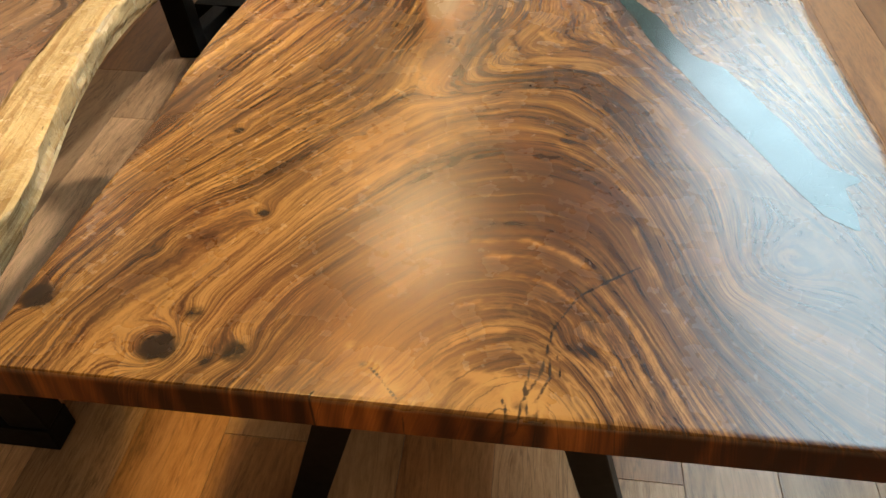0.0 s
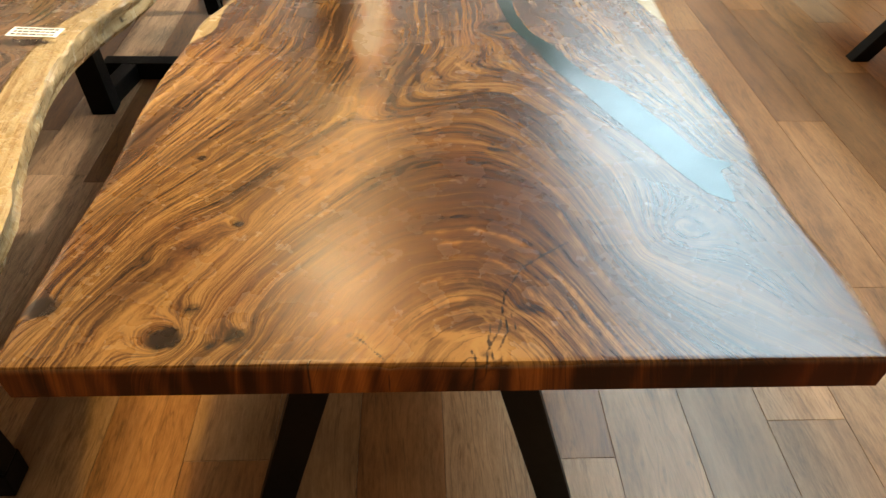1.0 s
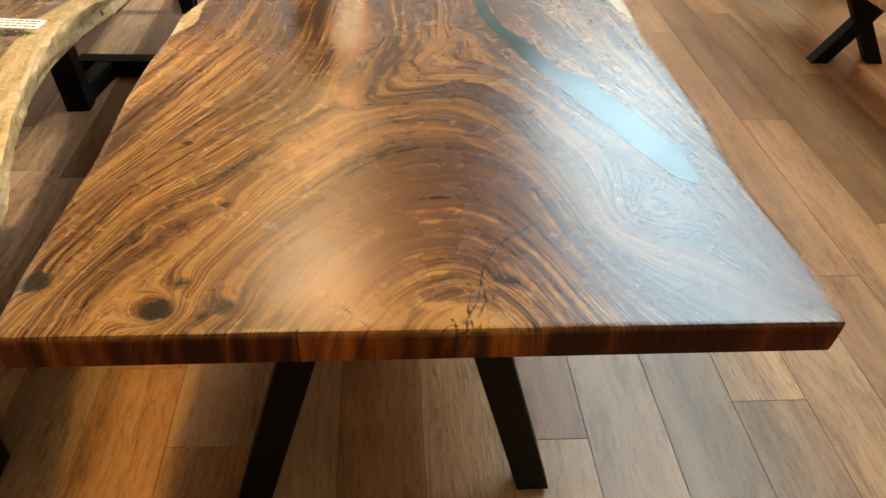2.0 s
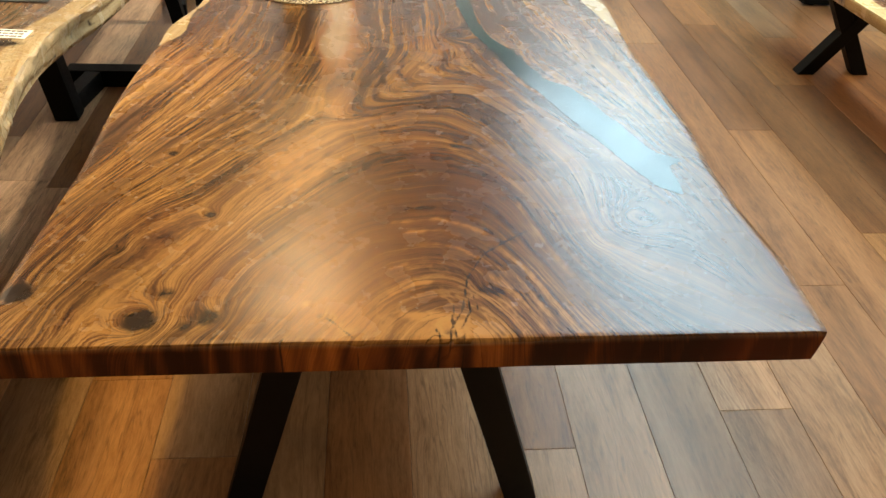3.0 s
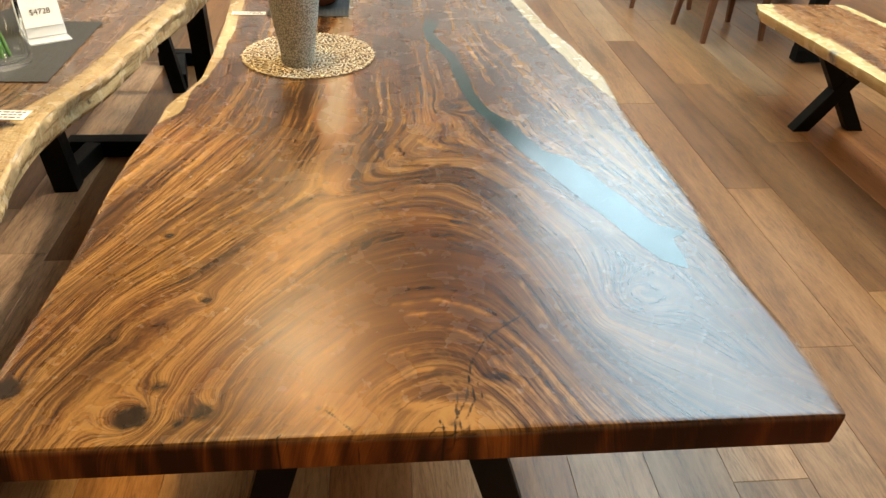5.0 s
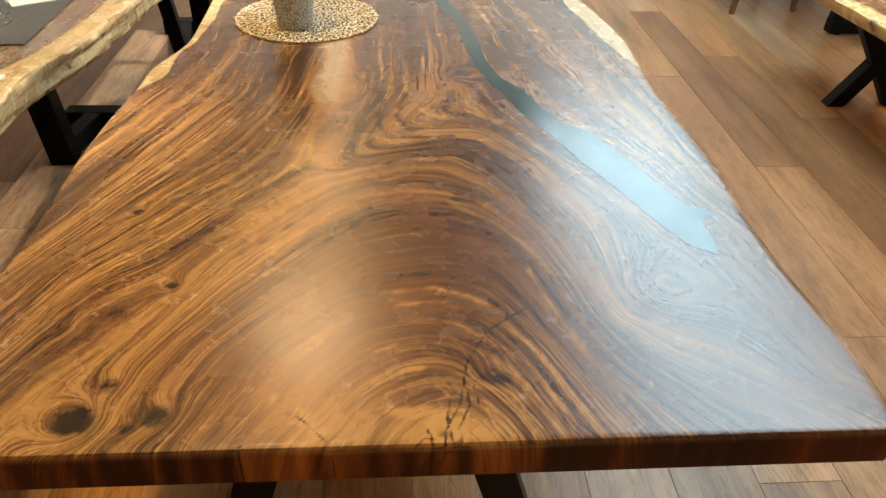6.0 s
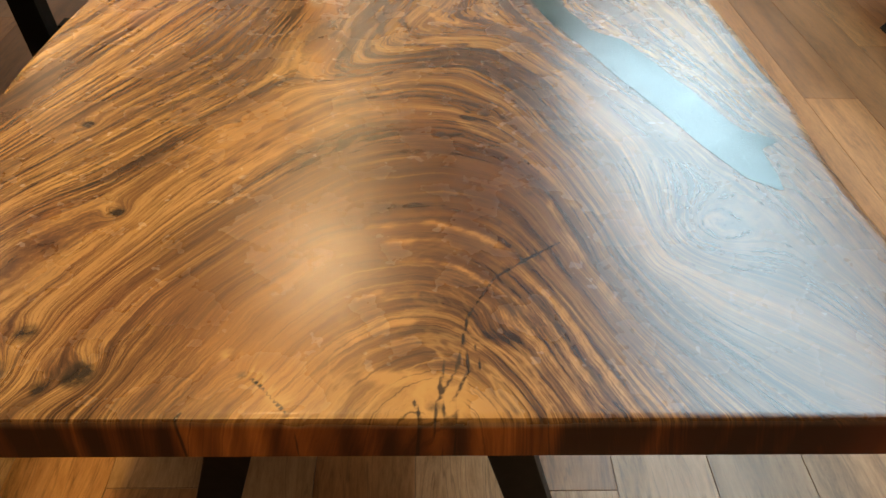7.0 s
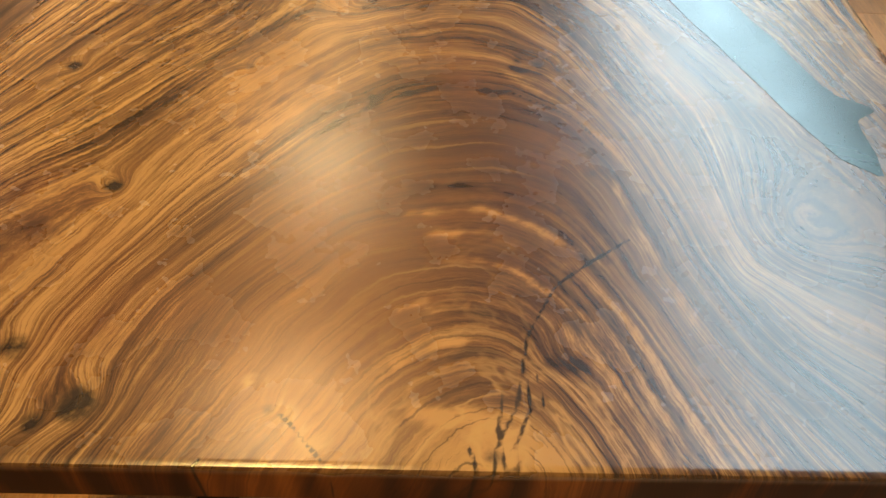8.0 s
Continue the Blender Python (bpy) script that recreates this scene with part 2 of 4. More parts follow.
def vase_skin():
    n = Nodes("crackled_stoneware")
    p = n.coords()
    q = n.node("ShaderNodeMapping")
    n.put(q.inputs["Vector"], p)
    q.inputs["Scale"].default_value = (1, 1, 0.75)
    w = n.node("ShaderNodeVectorMath")
    w.operation = "ADD"
    n.put(w.inputs[0], q.outputs[0])
    n.put(w.inputs[1], n.combine(n.math("MULTIPLY", n.noise(p, 80.0), 0.012), n.math("MULTIPLY", n.noise(p, 95.0), 0.012), 0.0))
    e = n.voronoi(w.outputs[0], 190.0, "DISTANCE_TO_EDGE")
    pad = n.span(e, 0.03, 0.16)
    c = n.mix(pad, (0.20, 0.188, 0.155), n.ramp(n.noise(p, 40.0, 4.0), [(0.3, (0.53, 0.51, 0.44)), (0.7, (0.66, 0.635, 0.555))]))
    n.bump(pad, 0.7, 0.002)
    return n.finish(c, 0.62)


def clear(name, tint, ior=1.07):
    n = Nodes(name)
    return n.finish(tint, 0.02, Transmission_Weight=1.0, IOR=ior, Coat_Weight=0.5, Coat_Roughness=0.02)


m_vase, m_glass, m_acrylic = vase_skin(), clear("clear_glass", (0.97, 0.99, 0.98), 1.03), clear("clear_acrylic", (0.9, 0.93, 0.95))
m_acrylic.node_tree.nodes["Principled BSDF"].inputs["Transmission Weight"].default_value = 0.55


def glow(name, color, strength):
    n = Nodes(name)
    n.finish((0.8, 0.8, 0.8), 0.5, Emission_Color=(*color, 1), Emission_Strength=strength)
    return n.mat


m_panel = glow("cool_light_diffuser", (0.60, 0.87, 1.0), PANEL)
m_strip = glow("white_light_diffuser", (0.72, 0.90, 1.0), STRIP)
m_lens = glow("warm_lamp_lens", (1.0, 0.68, 0.34), 6.0)


# ---- mesh helpers ----
def mesh_of(name, bm, material, smooth=False):
    me = bpy.data.meshes.new(name)
    bm.to_mesh(me)
    bm.free()
    me.materials.append(material)
    if smooth:
        for p in me.polygons:
            p.use_smooth = True
    return me


def part(name, bm, material, parent=None, label="", smooth=False):
    ob = new(name, mesh_of(name, bm, material, smooth))
    if parent is not None:
        ob.parent = parent
    if label:
        ob["label"] = label
    return ob


def thing(name, label, category, place=(0, 0, 0), turn=0.0, group="", kind=""):
    ob = new(name)
    ob.matrix_basis = pose(*place, 0, 0, turn)
    return tagged(ob, label, category, group, kind)


def box(bm, lo, hi, bevel=0.0, m=None):
    """A box from corner to corner, its edges eased."""
    made = bmesh.ops.create_cube(bm, size=1)["verts"]
    size, mid = [b - a for a, b in zip(lo, hi)], [(a + b) / 2 for a, b in zip(lo, hi)]
    bmesh.ops.transform(bm, matrix=Matrix.LocRotScale(mid, None, size), verts=made)
    if bevel:
        got = bmesh.ops.bevel(bm, geom=list({e for v in made for e in v.link_edges}), offset=bevel, segments=2, affect="EDGES", profile=0.6)
        made = list({v for f in got["faces"] for v in f.verts} | {v for v in made if v.is_valid})
    if m is not None:
        bmesh.ops.transform(bm, matrix=m, verts=[v for v in made if v.is_valid])
    return bm


def bar(bm, a, b, w, d, bevel=0.003, side=(0, 1, 0)):
    """A square tube from a to b, w across and d along `side`."""
    a, b = Vector(a), Vector(b)
    z = (b - a).normalized()
    y = (Vector(side) - z * z.dot(Vector(side))).normalized()
    x = y.cross(z)
    m = Matrix.Translation((a + b) / 2) @ Matrix((x, y, z)).transposed().to_4x4()
    h = (b - a).length / 2
    return box(bm, (-w / 2, -d / 2, -h), (w / 2, d / 2, h), bevel, m)


def lathe(bm, profile, steps=48, centre=(0, 0, 0)):
    rings = [[bm.verts.new((centre[0] + r * math.cos(k * math.tau / steps), centre[1] + r * math.sin(k * math.tau / steps), centre[2] + z)) for k in range(steps)] for r, z in profile]
    for a, b in zip(rings, rings[1:]):
        for k in range(steps):
            bm.faces.new((a[k], a[(k + 1) % steps], b[(k + 1) % steps], b[k]))
    bm.faces.new(rings[0][::-1])
    bm.faces.new(rings[-1])
    bmesh.ops.recalc_face_normals(bm, faces=bm.faces)
    return bm


def smooth_curve(points):
    """A smooth function through (s, value) pairs."""
    s, v = np.array([p[0] for p in points], float), np.array([p[1] for p in points], float)
    fine = np.linspace(s[0], s[-1], 600)
    raw = np.interp(fine, s, v)
    k = np.hanning(31)
    k /= k.sum()
    soft = np.convolve(np.pad(raw, 15, mode="edge"), k, "valid")
    return lambda q: np.interp(q, fine, soft)


def slab(name, parent, material, left, right, y0, y1, top, thick, field, nx, rows, under=(0.03, 0.03), rugged=0.0, tones=lambda x, y: (x * 0, x * 0, x * 0)):
    """A live-edge board: its long edges follow left(y) and right(y), the ends are sawn. field(x, y) gives the figure."""
    ys = np.unique(np.concatenate([np.linspace(a, b, c) for a, b, c in rows]))
    ys = ys[(ys >= y0 + 0.005) & (ys <= y1 - 0.005)]
    yy = np.concatenate([[y0] * 8, [y0 + 0.0012], [y0 + 0.005], ys, [y1 - 0.005], [y1 - 0.0012], [y1] * 4])
    f0 = [0.0, 0.015, 0.1, 0.3, 0.5, 0.7, 0.87, 1 - 0.005 / thick, 1 - 0.0012 / thick, 1.0]
    squash = np.concatenate([f0, np.ones(len(ys)), [1.0, 1 - 0.0012 / thick, 0.93, 0.5, 0.1, 0.0]])
    profile = [(1.0, 0.0), (0.80, 0.10), (0.55, 0.24), (0.35, 0.38), (0.20, 0.52), (0.08, 0.66), (0.02, 0.80), (0.0, 0.88), (0.02, 0.94), (0.06, 0.975)]
    xl, xr = left(yy), right(yy)
    cols = []
    for k, (o, h) in enumerate(profile):
        wob = np.array([noise.noise((3.0, y * 6, h * 3)) for y in yy]) * rugged * (1 if 0 < k < 9 else 0)
        cols.append((xl + o * under[0] - wob, np.full(len(yy), h)))
    for u in np.linspace(0, 1, nx):
        cols.append((xl + 0.008 + u * (xr - xl - 0.016), np.full(len(yy), 1.0)))
    for k, (o, h) in reversed(list(enumerate(profile))):
        wob = np.array([(noise.noise((9.0, y * 6, h * 3)) + 0.30 * noise.noise((4.0, y * 17, h * 5)) + 0.12 * noise.noise((2.0, y * 45, h * 6))) for y in yy]) * rugged * (1 if 0 < k < 9 else 0)
        cols.append((xr - o * under[1] + wob, np.full(len(yy), h)))
    X = np.stack([c[0] for c in cols], 1)
    Hh = np.stack([c[1] for c in cols], 1) * squash[:, None]
    ph, po = [h for _, h in profile], [o for o, _ in profile]
    for k in range(len(profile)):      # the sawn ends keep the outline of the sides
        cut = squash < 1
        X[cut, k] = xl[cut] + under[0] * np.interp(Hh[cut, k], ph, po)
        X[cut, -1 - k] = xr[cut] - under[1] * np.interp(Hh[cut, -1 - k], ph, po)
    Y = np.repeat(yy[:, None], X.shape[1], 1)
    Z = top - thick + thick * Hh
    n, m = X.shape
    idx = np.arange(n * m).reshape(n, m)
    q = np.stack([idx[:-1, :-1], idx[:-1, 1:], idx[1:, 1:], idx[1:, :-1]], -1).reshape(-1, 4)
    under_faces = np.stack([idx[:-1, -1], idx[:-1, 0], idx[1:, 0], idx[1:, -1]], -1).reshape(-1, 4)
    me = bpy.data.meshes.new(name)
    me.from_pydata(np.stack([X, Y, Z], -1).reshape(-1, 3).tolist(), [], np.concatenate([q, under_faces]).tolist())
    deep = np.where((Y <= y0 + 1e-6), (top - Z) * 0.4, 0.0)
    ring, sap, knot, crack = field(X.ravel(), (Y - deep).ravel())
    ring = ring + np.where(Y > y0 + 0.006, (top - Z) * 55, 0.0).ravel()
    for key, vals in (("grain", (ring, X.ravel(), (Y - deep * 0.6).ravel())), ("mark", (sap, knot, crack)), ("tone", tones(X.ravel(), (Y - deep).ravel()))):
        at = me.attributes.new(key, "FLOAT_VECTOR", "POINT")
        at.data.foreach_set("vector", np.stack(vals, -1).astype(np.float32).ravel())
    for p in me.polygons:
        p.use_smooth = True
    me.set_sharp_from_angle(angle=radians(40))
    me.materials.append(material)
    me.validate()
    ob = new(name, me)
    ob.parent = parent
    return ob


def near_line(x, y, pts):
    """Distance to a broken line."""
    d = np.full(x.shape, 9.0)
    for (ax, ay), (bx, by) in zip(pts, pts[1:]):
        ux, uy = bx - ax, by - ay
        t = np.clip(((x - ax) * ux + (y - ay) * uy) / (ux * ux + uy * uy), 0, 1)
        d = np.minimum(d, np.hypot(x - ax - t * ux, y - ay - t * uy))
    return d


# ---- the room ----
def room():
    x0, x1, y0, y1 = -5.0, 6.0, -4.0, FAR
    for name, lo, hi, m in (
        ("wall_west", (x0 - 0.15, y0, 0), (x0, y1, CEIL), m_wall), ("wall_east", (x1, y0, 0), (x1 + 0.15, y1, CEIL), m_wall),
        ("wall_south", (x0 - 0.15, y0 - 0.15, 0), (x1 + 0.15, y0, CEIL), m_wall), ("wall_north", (x0 - 0.15, y1, 0), (x1 + 0.15, y1 + 0.15, CEIL), m_pale),
        ("ceiling", (x0 - 0.15, y0 - 0.15, CEIL), (x1 + 0.15, y1 + 0.15, CEIL + 0.15), m_ceil)):
        ob = part(name, box(bmesh.new(), lo, hi), m)
        tagged(ob, "plain matt painted showroom ceiling" if name == "ceiling" else "plain off-white unseen end wall, added and lit to mirror as haze" if name == "wall_north" else "plain warm grey painted showroom wall", "ceiling" if name == "ceiling" else "wall", kind="structure")


room()


def ceiling_panel():
    """The long cool light box under the ceiling beside the table."""
    x0, x1, y0, y1, z = 1.20, 2.45, 0.5, 5.3, 3.0
    t = thing("ceiling_light", "long cool white luminous ceiling light box", "ceiling light", (0, 0, z))
    bm = bmesh.new()
    for lo, hi in (((x0 - 0.05, y0 - 0.05, -0.02), (x0, y1 + 0.05, CEIL - z)), ((x1, y0 - 0.05, -0.02), (x1 + 0.05, y1 + 0.05, CEIL - z)),
                   ((x0, y0 - 0.05, -0.02), (x1, y0, CEIL - z)), ((x0, y1, -0.02), (x1, y1 + 0.05, CEIL - z))):
        box(bm, lo, hi, 0.004)
    part("frame", bm, m_track, t)
    part("diffuser", box(bmesh.new(), (x0, y0, 0.0), (x0 + 0.28, y1, 0.02)), m_strip, t, "bright neutral white glowing diffuser")
    part("diffuser", box(bmesh.new(), (x0 + 0.30, y0, 0.0), (x1, y1, 0.02)), m_panel, t, "cool blue-white glowing diffuser")


ceiling_panel()


def downlights():
    z = 3.0
    golden, neutral = (1.0, 0.67, 0.30), (1.0, 0.86, 0.66)
    # rows at x -2.75, x 3.7 and y -2.6 are unseen lamps added as fill
    for x, y in [(LAMP_X, y) for y in LAMP_Y] + [(x, y) for x in (-2.75, 3.7) for y in (-1.1, 0.9, 2.9, 4.7)] + [(x, -2.6) for x in (-1.1, 0.6, 2.3)]:
        t = thing("downlight", "round white ceiling downlight with warm glowing lens", "downlight", (x, y, z), group="ceiling downlights")
        part("housing", lathe(bmesh.new(), [(0.25, CEIL - z), (0.265, 0.04), (0.27, -0.05), (0.265, -0.06), (0.253, -0.058), (0.251, -0.05)], 48), m_track, t, smooth=True)
        part("lens", lathe(bmesh.new(), [(0.250, -0.054), (0.246, -0.0515), (0.001, -0.0515)], 48), m_lens, t, "warm glowing lens")
        lamp = bpy.data.lights.new("lamp_light", "AREA")
        lamp.shape, lamp.size, lamp.energy, lamp.color, lamp.spread = "DISK", 0.50, SPOT * (0.4 if y > 5 else 1.65 if 2 < y < 3 else 0.8 if y > 3 else 1.5 if y < 0 else 1.0) if x == LAMP_X else BACK_FILL if y < -2 else AISLE_FILL * (3.0 if x > 3 else 0.9), (neutral if y > 5 else (1.0, 0.73, 0.38) if 2 < y < 3 else golden) if x == LAMP_X else (1.0, 0.86, 0.66) if y < -2 else (1.0, 0.85, 0.62), radians(140)
        ob = new("lamp_light", lamp)
        ob.matrix_basis = pose(x, y, z - 0.064)
        if x == LAMP_X:      # its reflector throws most of the light straight down
            core = bpy.data.lights.new("core_light", "SPOT")
            core.energy, core.color, core.spot_size, core.spot_blend, core.shadow_soft_size = CORE * (1.2 if y < 0 else 1.6 if y < 2 else 0.6), neutral if y > 3 else (1.0, 0.63, 0.12), radians(48), 0.5, 0.05
            new("core_light", core).matrix_basis = pose(x, y, z - 0.07)


downlights()


def beams():
    """Neutral spotlights along the light box, turned towards the pale-edged table, and an unseen row added to light the
    end wall, which mirrors as haze.
    """
    aims = [(Vector((1.55, y, 2.86)), Vector((-0.76, y + 0.02, 0.76)), BEAM, 15) for y in (0.6, 1.4, 2.2, 3.0)]
    aims += [(Vector((x, FAR - 1.15, 2.86)), Vector((x, FAR, 1.95)), HAZE_WASH, 100) for x in (-2.4, -1.0, 0.4, 1.8, 3.2)]
    for eye, aim, power, width in aims:
        t = thing("spotlight", "small white ceiling spotlight turned towards a table" if width < 90 else "small unseen ceiling spotlight added to light the end wall", "spotlight", tuple(eye), group="aimed spotlights")
        tilt = (aim - eye).to_track_quat("-Z", "Y").to_matrix().to_4x4()
        can = part("can", lathe(bmesh.new(), [(0.030, 0.10), (0.046, 0.095), (0.050, 0.0), (0.047, -0.03), (0.044, -0.03), (0.042, 0.0)], 32), m_track, t, smooth=True)
        can.matrix_basis = tilt
        part("stem", bar(bmesh.new(), (0, 0, 0.08), (0, 0, 3.0 - 2.86), 0.02, 0.02, 0.002), m_track, t)
        lamp = bpy.data.lights.new("beam_light", "SPOT")
        lamp.energy, lamp.color, lamp.spot_size, lamp.spot_blend, lamp.shadow_soft_size = power, (1.0, 0.92, 0.80) if width < 90 else (1.0, 0.97, 0.93), radians(width), 0.6, 0.04
        ob = new("beam_light", lamp)
        ob.matrix_basis = Matrix.Translation(eye + (aim - eye).normalized() * 0.04) @ tilt


beams()

# ---- the live-edge dining table ----
LEFT = smooth_curve([(-0.2, -0.505), (0.0, -0.500), (0.10, -0.502), (0.27, -0.494), (0.38, -0.488), (0.59, -0.494), (0.73, -0.489), (0.87, -0.474), (0.97, -0.474), (1.035, -0.450), (1.11, -0.428), (1.31, -0.431), (1.5, -0.437), (1.8, -0.456), (2.5, -0.47)])
RIGHT = smooth_curve([(-0.2, 0.545), (0.0, 0.552), (0.136, 0.558), (0.28, 0.543), (0.40, 0.541), (0.52, 0.553), (0.69, 0.548), (0.875, 0.538), (1.02, 0.547), (1.15, 0.553), (1.35, 0.527), (1.52, 0.492), (1.72, 0.478), (1.9, 0.462), (2.5, 0.45)])

# growth rings of the crotch: ring number and the line that it follows over the board
RINGS = []


def ring_line(value, *line):
    RINGS.append((value, line))


ring_line(0.3, (0.058, -0.01), (0.075, 0.01))
ring_line(1.0, (-0.013, 0.008), (0.017, 0.044), (0.062, 0.062), (0.104, 0.049), (0.133, 0.004))
ring_line(2.0, (-0.047, 0.058), (0.006, 0.107), (0.06, 0.12), (0.103, 0.096), (0.15, 0.017))
ring_line(3.0, (-0.147, -0.002), (-0.083, 0.101), (-0.023, 0.165), (0.042, 0.18), (0.104, 0.159), (0.142, 0.099), (0.186, 0.001))
ring_line(4.0, (-0.193, -0.004), (-0.129, 0.136), (-0.046, 0.223), (0.064, 0.244), (0.127, 0.214), (0.173, 0.143), (0.233, 0.003))
ring_line(5.5, (-0.235, 0.04), (-0.197, 0.139), (-0.12, 0.239), (-0.019, 0.32), (0.072, 0.339), (0.158, 0.305), (0.201, 0.204), (0.236, 0.106), (0.284, 0.005))
ring_line(7.0, (-0.30, 0.0), (-0.274, 0.08), (-0.238, 0.164), (-0.17, 0.262), (-0.09, 0.361), (0.003, 0.421), (0.089, 0.422), (0.161, 0.384), (0.203, 0.303), (0.228, 0.19), (0.267, 0.104), (0.336, 0.006))
ring_line(8.6, (-0.37, 0.0), (-0.304, 0.123), (-0.266, 0.202), (-0.21, 0.32), (-0.129, 0.429), (-0.054, 0.5), (0.068, 0.526), (0.155, 0.484), (0.215, 0.366), (0.253, 0.242), (0.289, 0.126), (0.381, 0.009))
ring_line(9.6, (-0.431, 0.079), (-0.362, 0.219), (-0.273, 0.30), (-0.202, 0.415), (-0.094, 0.531), (0.009, 0.579), (0.114, 0.576), (0.177, 0.493), (0.233, 0.365), (0.272, 0.214), (0.325, 0.112), (0.457, 0.009))
ring_line(12.0, (-0.483, 0.133), (-0.423, 0.301), (-0.327, 0.454), (-0.221, 0.607), (-0.171, 0.799), (-0.142, 1.079), (-0.157, 1.458), (-0.16, 2.4))
ring_line(14.0, (-0.495, 0.277), (-0.429, 0.423), (-0.338, 0.632), (-0.258, 0.856), (-0.245, 1.115), (-0.25, 2.4))
ring_line(16.0, (-0.488, 0.478), (-0.426, 0.656), (-0.352, 0.857), (-0.321, 1.079), (-0.352, 1.455), (-0.36, 2.4))
ring_line(18.0, (-0.49, 0.72), (-0.43, 0.90), (-0.40, 1.079), (-0.425, 1.455), (-0.44, 2.4))
ring_line(10.3, (-0.105, 0.60), (-0.10, 0.68), (-0.085, 0.80), (-0.075, 1.08), (-0.065, 1.6), (-0.065, 2.4))
ring_line(11.2, (0.03, 2.4), (0.031, 1.622), (0.025, 1.3), (0.021, 1.079), (0.019, 0.852), (-0.043, 0.67), (-0.069, 0.571), (0.01, 0.605), (0.12, 0.631), (0.196, 0.553), (0.273, 0.331), (0.29, 0.187))
ring_line(12.6, (0.09, 2.4), (0.09, 1.5), (0.085, 1.3), (0.083, 1.079), (0.074, 0.851), (0.015, 0.73), (-0.01, 0.658), (0.08, 0.679), (0.17, 0.677), (0.243, 0.572), (0.31, 0.40))
ring_line(13.7, (0.13, 1.25), (0.14, 0.80), (0.236, 0.664), (0.337, 0.465), (0.43, 0.27), (0.50, 0.07))
ring_line(15.2, (0.22, 1.45), (0.263, 1.078), (0.324, 0.819), (0.445, 0.589), (0.513, 0.337), (0.541, 0.101))
ring_line(17.2, (0.30, 2.4), (0.372, 1.69), (0.432, 1.279), (0.487, 0.817), (0.525, 0.501))
# knots: place, radius, how much the rings swell round it, how dark its heart is
SMALL_KNOTS = [(0.268, 1.04, 0.013, 0.7, 0.6), (0.188, 1.43, 0.011, 0.5, 0.5), (0.112, 0.476, 0.007, 0.15, 0.6), (0.155, 0.463, 0.007, 0.15, 0.6)]
KNOTS = [(-0.480, 0.096, 0.018, 0.54, 1.4), (-0.318, 0.042, 0.019, 1.95, 1.4), (-0.297, 0.09, 0.014, 0.45, 0.75), (-0.236, 0.045, 0.016, 0.63, 0.95), (-0.262, 0.03, 0.009, 0.27, 0.9), (-0.27, 0.262, 0.010, 0.41, 0.85),
         (-0.358, 0.434, 0.010, 0.32, 0.8), (0.156, 0.948, 0.022, 1.2, 0.9), (-0.045, 0.402, 0.006, 0.14, 0.9), (0.353, 0.224, 0.042, 0.45, 0.5), (-0.177, 0.445, 0.006, 0.14, 0.8), (-0.38, 0.183, 0.010, 0.1, 0.6),
         (0.118, 0.094, 0.014, 0.23, 0.5), (0.133, 0.47, 0.008, 0.15, 0.8), (0.062, 0.012, 0.009, 0.18, 0.6), (-0.1, 0.045, 0.007, 0.14, 0.6), (0.08, 0.412, 0.009, 0.14, 0.6), (0.17, 0.3, 0.011, 0.14, 0.55)]
CRACKS_FRONT = [[(0.072, 0.062), (0.066, 0.03), (0.071, 0.0), (0.068, -0.05)], [(0.099, 0.078), (0.102, 0.052)], [(0.045, 0.018), (0.05, 0.0), (0.047, -0.03)]]
CRACKS = [[(0.194, 0.218), (0.158, 0.193), (0.122, 0.164), (0.094, 0.113), (0.081, 0.05), (0.064, 0.017), (0.056, -0.06)],
          [(0.088, 0.09), (0.092, 0.05), (0.078, 0.02), (0.08, -0.04)],
          [(-0.045, 0.402), (0.022, 0.424), (0.099, 0.421), (0.161, 0.384), (0.19, 0.34)],
          [(-0.092, 0.041), (-0.083, 0.033), (-0.066, 0.014), (-0.055, 0.002), (-0.05, -0.03)],
          [(-0.146, -0.05), (-0.146, 0.0), (-0.140, 0.008)]]
SAP_L = smooth_curve([(-0.3, -0.60), (0.79, -0.54), (0.865, -0.467), (0.91, -0.442), (0.95, -0.432), (1.01, -0.434), (1.04, -0.445), (1.08, -0.419), (1.27, -0.402), (1.5, -0.406), (1.8, -0.41), (2.5, -0.42)])
SAP_R = smooth_curve([(-0.3, 0.66), (0.9, 0.62), (1.0, 0.545), (1.237, 0.503), (1.47, 0.472), (1.82, 0.439), (2.5, 0.42)])


def ring_field():
    """A thin-plate sheet through the ring lines."""
    pts, vals = [], []
    for value, line in RINGS:
        for a, b in zip(line, line[1:]):
            steps = max(1, round(math.dist(a, b) / 0.05))
            for k in range(steps):
                pts.append([a[c] + (b[c] - a[c]) * k / steps for c in (0, 1)])
                vals.append(value)
        pts.append(list(line[-1]))
        vals.append(value)
    P, v = np.array(pts), np.array(vals)

    def kernel(d2):
        return 0.5 * d2 * np.log(d2 + 1e-9)
    n = len(P)
    A = np.zeros((n + 3, n + 3))
    A[:n, :n] = kernel(((P[:, None] - P[None]) ** 2).sum(-1)) + np.eye(n) * 8e-4
    A[:n, n:] = np.column_stack([np.ones(n), P])
    A[n:, :n] = A[:n, n:].T
    w = np.linalg.solve(A, np.concatenate([v, np.zeros(3)]))

    def at(x, y):
        out = w[n] + w[n + 1] * x + w[n + 2] * y
        for k in range(n):
            out = out + w[k] * kernel((x - P[k, 0]) ** 2 + (y - P[k, 1]) ** 2)
        return out
    return at


rings_at = ring_field()


